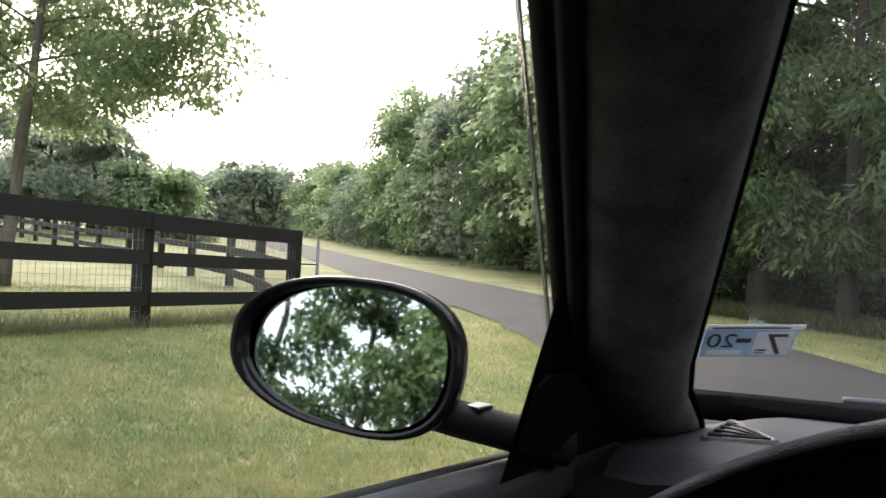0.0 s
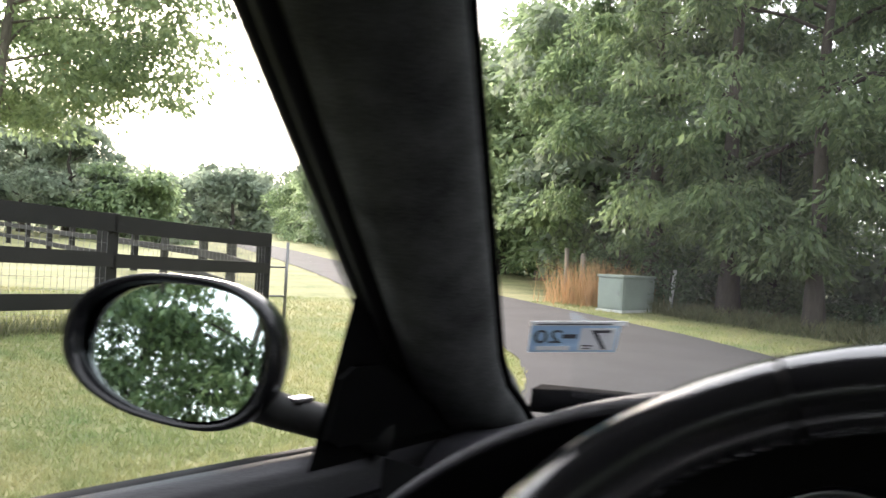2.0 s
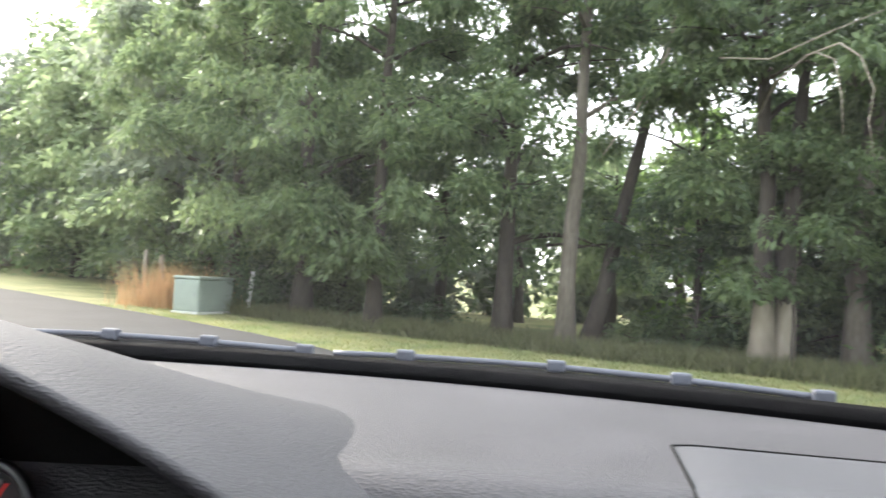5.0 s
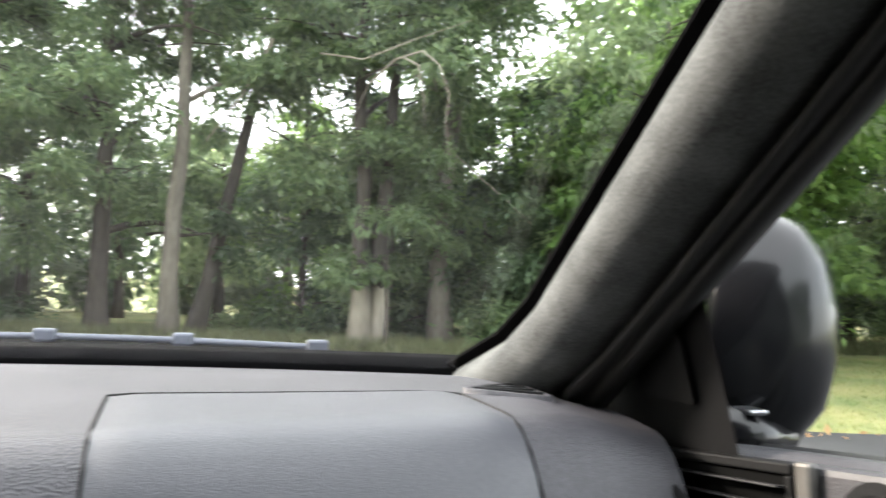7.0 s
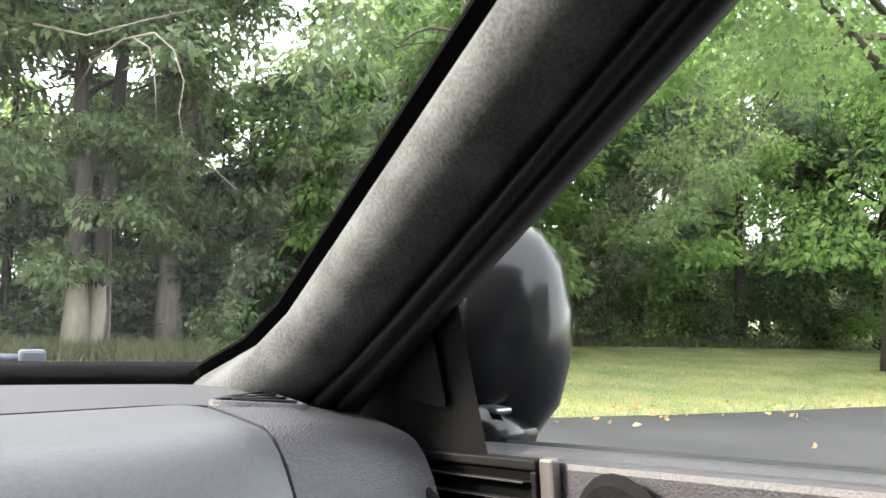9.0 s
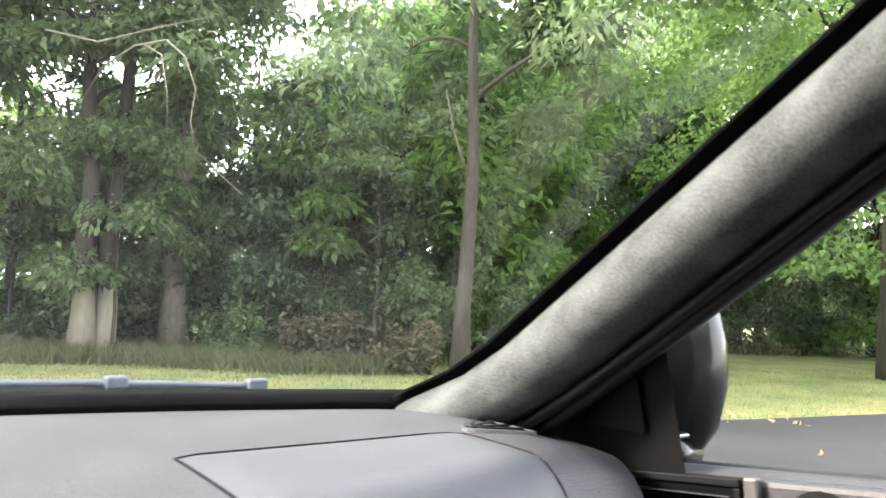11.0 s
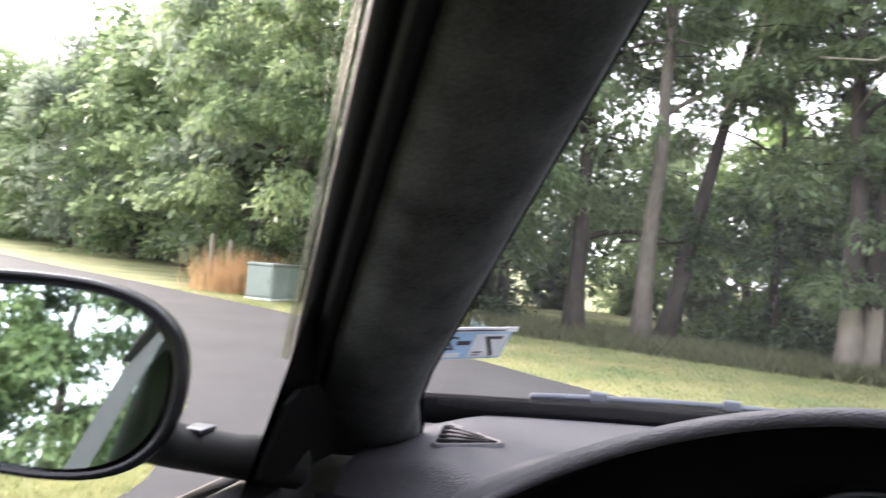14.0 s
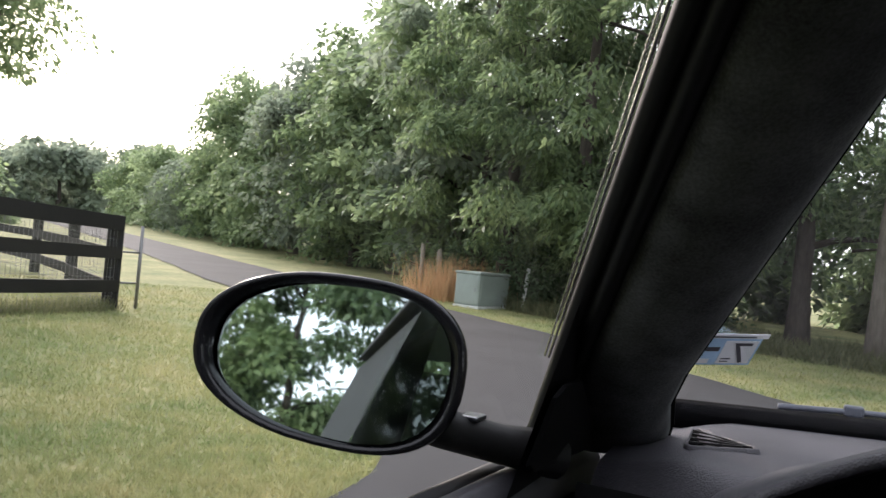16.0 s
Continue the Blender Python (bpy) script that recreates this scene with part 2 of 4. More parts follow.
def moved(piece, m):
    return [m @ Vector(v) for v in piece[0]], piece[1]


def sheet(fn, nu, nv):
    """A grid of fn(u, v), u and v from 0 to 1."""
    verts = [fn(i / nu, j / nv) for j in range(nv + 1) for i in range(nu + 1)]
    faces = [[j * (nu + 1) + i, j * (nu + 1) + i + 1, (j + 1) * (nu + 1) + i + 1, (j + 1) * (nu + 1) + i] for j in range(nv) for i in range(nu)]
    return verts, faces


def lerp(a, b, t):
    return Vector(a) * (1 - t) + Vector(b) * t


def ease(a, b, x):
    t = min(1.0, max(0.0, (x - a) / (b - a)))
    return t * t * (3 - 2 * t)


# ---- ground and drive ----
def ground_z(x, y):
    """Level by the car; the field beyond the drive climbs gently."""
    d = math.hypot(x, y)
    side = ease(-0.1, 0.55, -x / (d + 1e-6))
    s = max(0.0, d - 20)
    bank = 0.045 * min(6.0, max(0.0, 6 - y)) * ease(-3.0, -7.5, x)
    return bank + side * (0.016 * s * s / (s + 12) + 0.017 * max(0.0, d - 4)) + 0.015 * (noise.noise((x * 0.3, y * 0.3, 0)))


rad = [0.0] + [1.5 * 1.13 ** i for i in range(52)]
g_rings = [[(r * math.cos(2 * math.pi * k / 96), r * math.sin(2 * math.pi * k / 96)) for k in range(96)] for r in rad[1:]]
g_verts = [(x, y, ground_z(x, y)) for ring in g_rings for x, y in ring]
g_faces = [list(range(96))] + [[i * 96 + k, i * 96 + (k + 1) % 96, (i + 1) * 96 + (k + 1) % 96, (i + 1) * 96 + k] for i in range(len(g_rings) - 1) for k in range(96)]
ground = new("ground", mesh_of("ground", g_verts, g_faces, M_GRASS, True))
tagged(ground, "mown lawn of green and dry straw-coloured grass", "lawn", kind="structure")

ROAD_LEFT = [(-2.3, -40), (-2.35, -10), (-2.4, -2), (-2.45, 1.6), (-2.98, 3.4), (-4.6, 6.2), (-7.9, 9.25), (-12.2, 11.7), (-21.6, 18.0), (-40, 28.5), (-75, 47)]
ROAD_RIGHT = [(34, -40), (33, -12), (30, -6), (26, -1.5), (15, 2.3), (6.4, 4.3), (0.2, 6.9), (-4.8, 11.0), (-17, 18.5), (-38, 30.6), (-75, 50.5)]


def along(line, t):
    """A point on a smooth line through the points."""
    k = min(len(line) - 2, int(t * (len(line) - 1)))
    f = t * (len(line) - 1) - k
    p = [Vector((*line[min(len(line) - 1, max(0, k + i))], 0)) for i in (-1, 0, 1, 2)]
    return 0.5 * (2 * p[1] + (p[2] - p[0]) * f + (2 * p[0] - 5 * p[1] + 4 * p[2] - p[3]) * f * f + (3 * p[1] - p[0] - 3 * p[2] + p[3]) * f ** 3)


def road_point(u, v):
    a, b = along(ROAD_LEFT, v), along(ROAD_RIGHT, v)
    p = a.lerp(b, u)
    edge = 0.06 * noise.noise((p.x * 1.3, p.y * 1.3, 5)) if u in (0.0, 1.0) else 0.0
    return p.x + edge, p.y + edge, ground_z(p.x, p.y) + 0.02


driveway = new("driveway", mesh_of("driveway", *sheet(road_point, 14, 160), M_ASPHALT, True))
tagged(driveway, "dark asphalt driveway between lawns, strewn with a few dry leaves", "driveway", kind="structure")


# ---- trees and plants ----
def leaf_cloud(name, centres, spreads, counts, length, width, droop, mat, seed, flat=0.42):
    """Many small pointed leaves in clumps, as one mesh."""
    rng = np.random.default_rng(seed)
    centres, spreads = np.asarray(centres, float), np.asarray(spreads, float)
    idx = np.repeat(np.arange(len(centres)), counts)
    n = len(idx)
    off = rng.normal(size=(n, 3))
    off /= np.maximum(1e-6, np.linalg.norm(off, axis=1, keepdims=True))
    off *= rng.random((n, 1)) ** 0.45
    off[:, 2] *= flat
    base = centres[idx] + off * spreads[idx][:, None]
    base[:, 2] -= droop * np.linalg.norm(off[:, :2], axis=1) ** 2 * spreads[idx]
    d = off * [1, 1, 0.4] + rng.normal(size=(n, 3)) * 0.55
    d[:, 2] -= droop
    d /= np.linalg.norm(d, axis=1, keepdims=True)
    up = rng.normal(size=(n, 3)) * 0.55 + [0, 0, 1]
    side = np.cross(d, up)
    side /= np.maximum(1e-6, np.linalg.norm(side, axis=1, keepdims=True))
    nor = np.cross(side, d)
    ln = length * rng.uniform(0.6, 1.3, (n, 1))
    wd = width * rng.uniform(0.7, 1.25, (n, 1))
    mid = base + d * ln * 0.45
    v = np.stack([base, mid + side * wd * 0.5 + nor * wd * 0.16, base + d * ln - nor * ln * 0.08, mid - side * wd * 0.5 + nor * wd * 0.16], 1).reshape(-1, 3)
    me = bpy.data.meshes.new(name)
    me.vertices.add(4 * n)
    me.vertices.foreach_set("co", v.astype(np.float32).ravel())
    me.loops.add(4 * n)
    me.loops.foreach_set("vertex_index", np.arange(4 * n, dtype=np.int32))
    me.polygons.add(n)
    me.polygons.foreach_set("loop_start", np.arange(0, 4 * n, 4, dtype=np.int32))
    me.materials.append(mat)
    me.update(calc_edges=True)
    return me


def trunk_line(base, top, wobble, rng, steps=9):
    pts = []
    for i in range(steps + 1):
        t = i / steps
        p = lerp(base, top, t)
        p += Vector((rng.uniform(-1, 1), rng.uniform(-1, 1), 0)) * wobble * math.sin(math.pi * min(1, t * 1.2))
        pts.append(p)
    return pts


def tree(base, height, trunk_r, crown_r, crown_low, mats, label, seed, lean=(0, 0), clumps=60, per=260,
         leaf=(0.19, 0.075), droop=0.55, stems=1, spread=0.6, name="tree", group="", limbs=9, clump_size=0.66, category="tree", bare=0.0):
    """A tapered, bent trunk with limbs, and a crown of leaf clumps hung on the limbs."""
    rng = random.Random(seed)
    bx, by = base
    bz = ground_z(bx, by) - 0.05
    thing = new(name, None)
    thing.location = (bx, by, bz)
    tagged(thing, label, category, group)
    pieces, tips = [], []
    for s in range(stems):
        a = 2 * math.pi * s / max(1, stems) + rng.random()
        sway = Vector((math.cos(a), math.sin(a), 0)) * (spread if stems > 1 else 0.0)
        start = Vector((math.cos(a), math.sin(a), 0)) * (trunk_r * 0.9 if stems > 1 else 0)
        top = start + Vector((lean[0], lean[1], height * 0.9)) + sway * height * 0.25
        pts = trunk_line(start, top, trunk_r * 0.55, rng)
        rr = [trunk_r * (1.35 if i == 0 else 1.0) * (1 - 0.86 * (i / 9)) for i in range(10)]
        pieces.append(tube(pts, rr, 10))
        if bare:
            low = [(q, r) for q, r in zip(pts, rr) if q.z < bare * 1.7]
            low[-1] = (lerp(low[-2][0], low[-1][0], 0.5), low[-1][1])
            part("bare_wood", tube([q for q, r in low], [r * (1.06 if i < len(low) - 1 else 0.9) for i, (q, r) in enumerate(low)], 12), M_BARK_PALE, thing, "pale wood without bark", smooth=True)
        for k in range(limbs):
            t = rng.uniform(max(0.12, crown_low / height), 0.97)
            p = lerp(pts[int(t * 9)], pts[min(9, int(t * 9) + 1)], t * 9 % 1)
            b = k * 2.4 + rng.uniform(-0.4, 0.4)
            reach = crown_r * (0.45 + 0.55 * math.sin(math.pi * min(1, max(0.15, (t * height - crown_low) / (height - crown_low + 0.01)) * 0.8 + 0.15))) * rng.uniform(0.7, 1.05)
            end = p + Vector((math.cos(b) * reach, math.sin(b) * reach, reach * rng.uniform(-0.1, 0.45)))
            end.z = min(end.z, height * 0.97)
            midp = lerp(p, end, 0.5) + Vector((0, 0, reach * 0.12))
            r0 = trunk_r * (1 - 0.8 * t) * 0.5
            pieces.append(tube([p, lerp(p, midp, 0.5) + Vector((0, 0, reach * 0.03)), midp, lerp(midp, end, 0.5) + Vector((0, 0, reach * 0.03)), end], [r0, r0 * 0.8, r0 * 0.6, r0 * 0.4, 0.008], 6))
            tips += [(midp, 0.8), (lerp(midp, end, 0.5), 0.9), (end, 1.0)]
            for q in range(2):
                c = b + rng.uniform(-1.0, 1.0)
                o = lerp(p, end, rng.uniform(0.4, 0.8))
                e2 = o + Vector((math.cos(c), math.sin(c), rng.uniform(-0.35, 0.4))) * reach * 0.5
                pieces.append(tube([o, lerp(o, e2, 0.5) + Vector((0, 0, 0.05)), e2], [r0 * 0.4, r0 * 0.25, 0.005], 5))
                tips += [(e2, 0.9)]
        tips.append((top, 0.9))
    part("trunk", joined(*pieces), mats[0], thing, smooth=True)
    centres, spreads = [], []
    for k in range(clumps):
        if rng.random() < 0.5:
            p, s = tips[rng.randrange(len(tips))]
            q = p + Vector((rng.gauss(0, 1), rng.gauss(0, 1), rng.gauss(0, 0.8))) * crown_r * 0.13
        else:
            t, s = rng.random(), 1.0
            z = crown_low + (height - crown_low) * (0.02 + 0.98 * t)
            r = crown_r * (0.35 + 0.65 * math.sin(math.pi * (0.12 + 0.80 * t)) ** 0.7) * math.sqrt(rng.uniform(0.25, 1.0))
            g = rng.uniform(0, 6.283)
            q = Vector((lean[0] * z / height + math.cos(g) * r, lean[1] * z / height + math.sin(g) * r, z))
        centres.append(q)
        spreads.append(clump_size * s * rng.uniform(0.55, 1.3))
    counts = [int(per * rng.uniform(0.55, 1.35)) for _ in centres]
    crown = new("crown", leaf_cloud("crown", centres, spreads, counts, leaf[0], leaf[1], droop, mats[1], seed))
    crown.parent = thing
    return thing


def shrub(base, radius, height, mat, label, seed, per=2600, leaf=(0.11, 0.05), name="shrub", group="", droop=0.2):
    """A bush: thin stems from one root and uneven leaf clumps down to the ground."""
    rng = random.Random(seed)
    thing = new(name, None)
    thing.location = (base[0], base[1], ground_z(*base) - 0.03)
    tagged(thing, label, "shrub", group)
    stems, centres, spreads = [], [], []
    for k in range(13):
        a, r = rng.uniform(0, 6.28), radius * rng.uniform(0.2, 0.95)
        h = height * (0.3 + 0.7 * rng.random()) * (1 - 0.35 * (r / radius))
        end = Vector((math.cos(a) * r, math.sin(a) * r, h))
        stems.append(tube([(0, 0, 0), (end.x * 0.35, end.y * 0.35, h * 0.6), end], [0.03, 0.018, 0.006], 5))
        for t in (0.22, 0.6, 1.0):
            centres.append(Vector((end.x * t, end.y * t, h * t)))
            spreads.append(radius * rng.uniform(0.28, 0.5))
    part("stems", joined(*stems), M_BARK_DARK, thing)
    fol = new("foliage", leaf_cloud("foliage", centres, spreads, [int(per / 39 * rng.uniform(0.6, 1.4)) for _ in centres], leaf[0], leaf[1], droop, mat, seed + 900, flat=0.75))
    fol.parent = thing
    return thing


GREEN, LIGHT, DARK, SUNLIT, FAR = (M_BARK_DARK, M_LEAF), (M_BARK, M_LEAF_LIGHT), (M_BARK_DARK, M_LEAF_DARK), (M_BARK_DARK, M_LEAF_SUN), (M_BARK_DARK, M_LEAF_HAZE)
WOODS = "trees along the edge of the wood"
# trunks that stand out at the edge of the wood
tree((-1.24, 14.5), 10.5, 0.19, 2.9, 2.0, GREEN, "woodland tree with a dark trunk and drooping leafy limbs", 11, clumps=50, per=230, group=WOODS)
tree((-0.02, 13.45), 11.5, 0.17, 2.3, 4.4, (M_BARK, M_LEAF), "slim woodland tree with a bent grey trunk", 12, lean=(0.15, -0.4), clumps=30, per=200, group=WOODS)
tree((0.35, 14.4), 11, 0.17, 2.2, 4.8, DARK, "dark-barked woodland tree leaning beside a grey one", 13, lean=(2.2, 0.5), clumps=30, per=200, group=WOODS)
tree((3.1, 12.3), 9.5, 0.17, 2.0, 2.5, (M_BARK_DARK, M_LEAF), "twin-stemmed tree with pale bare lower trunks", 14, bare=1.35, stems=2, spread=0.12, clumps=80, per=230, group=WOODS, limbs=8)
tree((4.45, 12.5), 10.5, 0.21, 2.3, 4.6, (M_BARK, M_LEAF), "straight woodland tree with rough grey bark", 15, clumps=66, per=230, group=WOODS)
tree((6.77, 7.88), 10.0, 0.122, 2.6, 3.6, (M_BARK_DARK, M_LEAF_LIGHT), "slim tree on the lawn's edge with forked top", 16, lean=(0.25, 0.1), clumps=60, per=220, group=WOODS)
tree((2.4, 15.2), 10.0, 0.09, 2.4, 1.6, GREEN, "thin young tree inside the wood", 17, clumps=56, per=190, group=WOODS)
tree((-3.6, 13.9), 10, 0.16, 2.8, 1.2, GREEN, "woodland tree with low drooping branches", 18, clumps=105, per=220, group=WOODS, leaf=(0.2, 0.065), droop=0.8)
tree((-5.4, 14.9), 10.5, 0.2, 2.8, 1.3, GREEN, "leafy woodland tree hanging over the wood's edge", 19, clumps=105, per=220, group=WOODS, leaf=(0.2, 0.065), droop=0.8)
tree((-7.8, 16.6), 10.5, 0.2, 2.8, 1.3, GREEN, "leafy woodland tree hanging over the wood's edge", 20, clumps=115, per=230, group=WOODS, leaf=(0.2, 0.065), droop=0.8)
# deeper wood, leafy to the ground; some on the right in the painted sunlit green
deep = [(-3.2, 18.6, 7.4, 2.2), (0.9, 18.6, 4.6, 2.2), (4.2, 16.6, 5.4, 0.5), (6.4, 14.2, 6.2, 0.5), (8.4, 11.8, 7.0, 0.5), (9.6, 13.6, 6.6, 0.5), (11.6, 14.6, 8.5, 0.5), (14.0, 14.2, 8.5, 0.6), (16.2, 15.6, 9, 0.6),
        (-6.5, 19.4, 10.5, 1.4), (2.6, 20, 5.4, 1.5), (7.4, 18, 6.0, 0.5), (13.5, 18.5, 10, 0.5), (-1.6, 22.5, 5.2, 2.4), (10.4, 11.9, 7.0, 0.4), (18, 18, 10.5, 0.5), (23, 17.5, 10.5, 0.5), (27, 16, 10, 0.5), (17.6, 14.0, 9.5, 0.5), (19.4, 12.0, 9, 0.4), (22, 9.6, 9, 0.4), (24.5, 12.5, 10, 0.4), (23.5, 6.6, 9, 0.4), (29, 10.5, 10, 0.4)]
for i, (x, y, h, low) in enumerate(deep):
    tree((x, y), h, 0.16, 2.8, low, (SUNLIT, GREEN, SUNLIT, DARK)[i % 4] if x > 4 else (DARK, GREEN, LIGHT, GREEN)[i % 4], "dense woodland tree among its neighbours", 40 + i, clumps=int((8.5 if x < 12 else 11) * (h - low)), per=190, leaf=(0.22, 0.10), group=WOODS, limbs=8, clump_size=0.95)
# saplings in the shade of the wood
for i, (x, y, h) in enumerate([(-4.9, 16.2, 4.0), (2.3, 14.4, 3.4), (3.9, 13.9, 4.2), (5.4, 13.0, 5.0), (6.2, 11.9, 4.6), (7.3, 10.9, 4.6), (8.4, 10.2, 3.6), (5.0, 14.8, 5.0), (7.6, 12.8, 5.5)]):
    tree((x, y), h, 0.045, 1.25, 0.35, (GREEN, DARK, LIGHT)[i % 3], "slender leafy sapling in the undergrowth", 160 + i, clumps=42, per=150, leaf=(0.15, 0.065), group="saplings in the wood", limbs=7, clump_size=0.5, name="sapling")
tree((3.3, 11.75), 3.9, 0.03, 1.0, 1.5, GREEN, "slender leafy sapling beside the twin trunks", 171, clumps=40, per=130, leaf=(0.15, 0.065), group="saplings in the wood", limbs=7, clump_size=0.45, name="sapling")
# large yard trees; the first has sunlight painted into its leaf colour
tree((14.7, 5.7), 10.5, 0.33, 6.0, 1.9, (M_BARK_DARK, M_LEAF_SUN), "broad shade tree on the lawn, sunlit from behind", 70, clumps=270, per=240, leaf=(0.16, 0.09), limbs=18, clump_size=1.0)
tree((-13.45, 4.3), 8.0, 0.10, 3.1, 2.9, (M_BARK, M_LEAF_LIGHT), "spreading yard tree with several grey stems behind the fence", 73, stems=4, spread=0.5, clumps=340, per=150, leaf=(0.13, 0.065), limbs=5, clump_size=0.68)
# the wood receding along the drive
left = [(-9.4, 18.6, 10.5), (-11.8, 20.6, 9.0), (-14.4, 22.8, 9.4), (-17.2, 24.6, 9.0), (-20.0, 26.6, 8.2), (-23.2, 28.6, 7.6), (-26.4, 30.4, 8.6), (-28.6, 31.6, 8.2), (-10, 23, 10.5), (-15, 27.5, 9.8), (-21, 31, 7.6), (-32, 34, 5.5), (-36, 36.5, 5), (-41, 39, 5.2), (-46, 42, 5.5), (-52, 46, 6)]
for i, (x, y, h) in enumerate(left):
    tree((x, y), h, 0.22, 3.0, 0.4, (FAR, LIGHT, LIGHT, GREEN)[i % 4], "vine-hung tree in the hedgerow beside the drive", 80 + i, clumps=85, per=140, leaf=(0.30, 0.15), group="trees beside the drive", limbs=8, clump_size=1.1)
# trees behind the car, seen in the mirrors; made taller and added at right rear to block sky light
for i, (x, y, h) in enumerate([(-19, -24, 9.2), (-14.5, -26, 10.6), (-10.4, -27, 9.0), (-7.0, -28, 10.6), (-3.6, -27, 9.6), (-0.2, -25, 10.2), (3.5, -24, 11.0), (-24, -20, 9.0), (-29, -14, 7.6), (7.5, -22, 11), (11.5, -19.5, 10.5)]):
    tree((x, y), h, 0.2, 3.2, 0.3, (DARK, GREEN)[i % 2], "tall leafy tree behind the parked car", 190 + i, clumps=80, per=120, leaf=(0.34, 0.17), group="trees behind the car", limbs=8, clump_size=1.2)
# distance; the haze is carried by the leaf colour
rng = random.Random(5)
for i in range(30):
    a = radians(46 + i * 1.5 + rng.uniform(-0.6, 0.6))
    d = rng.uniform(84, 108)
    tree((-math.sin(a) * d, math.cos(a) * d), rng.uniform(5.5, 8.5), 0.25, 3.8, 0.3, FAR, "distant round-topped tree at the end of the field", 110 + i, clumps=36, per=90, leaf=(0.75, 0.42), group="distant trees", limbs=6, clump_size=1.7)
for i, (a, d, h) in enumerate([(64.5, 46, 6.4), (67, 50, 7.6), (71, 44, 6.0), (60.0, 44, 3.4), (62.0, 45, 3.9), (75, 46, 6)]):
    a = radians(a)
    tree((-math.sin(a) * d, math.cos(a) * d), h, 0.2, 2.3, 0.3, (M_BARK_DARK, M_LEAF_LIGHT if i in (3, 4) else M_LEAF_HAZE), "leafy tree across the pasture", 140 + i, clumps=48, per=130, leaf=(0.36, 0.2), group="pasture trees", limbs=7, clump_size=1.0)
# far hedge behind the wood
for i in range(22):
    x = -12 + i * 2.4
    shrub((x, 25.5 - 0.012 * (x - 5) ** 2 + (i % 3) * 0.7), 2.2, 4.6 + (i * 7 % 5) * 0.5, (M_LEAF_HAZE, M_LEAF_DARK, M_LEAF_LIGHT)[i % 3], "tall thicket behind the wood", 300 + i, per=1700, leaf=(0.42, 0.22), group="thicket behind the wood", name="thicket")
# undergrowth
UNDER = "bushes at the edge of the wood"
bushes = [(-4.8, 15.6, 1.0, 0.9), (-3.0, 15.8, 1.0, 0.7), (1.6, 15.6, 0.9, 0.7), (2.2, 14.6, 0.8, 0.9), (5.6, 12.6, 1.3, 2.1), (6.8, 11.6, 1.3, 2.3), (7.9, 10.8, 1.2, 2.2),
          (6.0, 10.1, 0.8, 1.0), (6.9, 9.3, 0.7, 0.95), (5.2, 11.3, 0.9, 1.0), (8.9, 12.6, 1.4, 2.6), (10.6, 13.6, 1.5, 2.2), (3.9, 14.2, 1.0, 1.5), (-8.7, 17.0, 1.6, 2.6), (-10.6, 19.6, 1.8, 3.2),
          (-12.8, 22.6, 2.0, 3.4), (-15.8, 25.4, 2.2, 3.6), (-18.8, 29.0, 2.2, 3.4), (-22, 32.4, 2.3, 3.4), (-25.6, 35.5, 2.3, 3.2), (12.8, 14.6, 1.5, 1.8), (15.2, 12.8, 1.6, 2.2), (18.0, 12.4, 1.6, 1.8), (21, 10.6, 1.7, 2.0), (24, 9.5, 2, 2.4), (-6.8, 15.4, 1.2, 1.9)]
for i, (x, y, r, h) in enumerate(bushes):
    dry = i in (7, 8)
    shrub((x, y), r, h, M_LEAF_DRY if dry else (M_LEAF, M_LEAF_DARK, M_LEAF_LIGHT)[i % 3], "dry brownish twiggy bush at the wood's edge" if dry else "leafy undergrowth bush at the wood's edge", 200 + i, per=2600 if y < 20 else 2000, leaf=(0.13, 0.06) if y < 20 else (0.26, 0.13), group=UNDER)


def blades(name, spots, height, width, mat, seed, lean=0.5):
    """Single-triangle blades at the given spots (x, y, z)."""
    rng = np.random.default_rng(seed)
    p = np.asarray(spots, float)
    n = len(p)
    a = rng.uniform(0, 2 * np.pi, n)
    side = np.stack([np.cos(a), np.sin(a), np.zeros(n)], 1)
    h = height * rng.uniform(0.5, 1.3, (n, 1))
    tip = p + np.stack([rng.normal(size=n) * lean, rng.normal(size=n) * lean, np.ones(n)], 1) * h
    v = np.stack([p - side * width / 2, p + side * width / 2, tip], 1).reshape(-1, 3)
    me = bpy.data.meshes.new(name)
    me.vertices.add(3 * n)
    me.vertices.foreach_set("co", v.astype(np.float32).ravel())
    me.loops.add(3 * n)
    me.loops.foreach_set("vertex_index", np.arange(3 * n, dtype=np.int32))
    me.polygons.add(n)
    me.polygons.foreach_set("loop_start", np.arange(0, 3 * n, 3, dtype=np.int32))
    me.materials.append(mat)
    me.update(calc_edges=True)
    return new(name, me)


# lawn blades on both sides of the drive
rng_g = np.random.default_rng(3)
road_poly = np.array([tuple(along(ROAD_LEFT, i / 60))[:2] for i in range(61)] + [tuple(along(ROAD_RIGHT, 1 - i / 60))[:2] for i in range(61)])


def inside(px, py, poly):
    ins = np.zeros(len(px), bool)
    for (x0, y0), (x1, y1) in zip(poly, np.roll(poly, -1, 0)):
        hit = (y0 > py) != (y1 > py)
        ins ^= hit & (px < (x1 - x0) * (py - y0) / (y1 - y0 + 1e-12) + x0)
    return ins


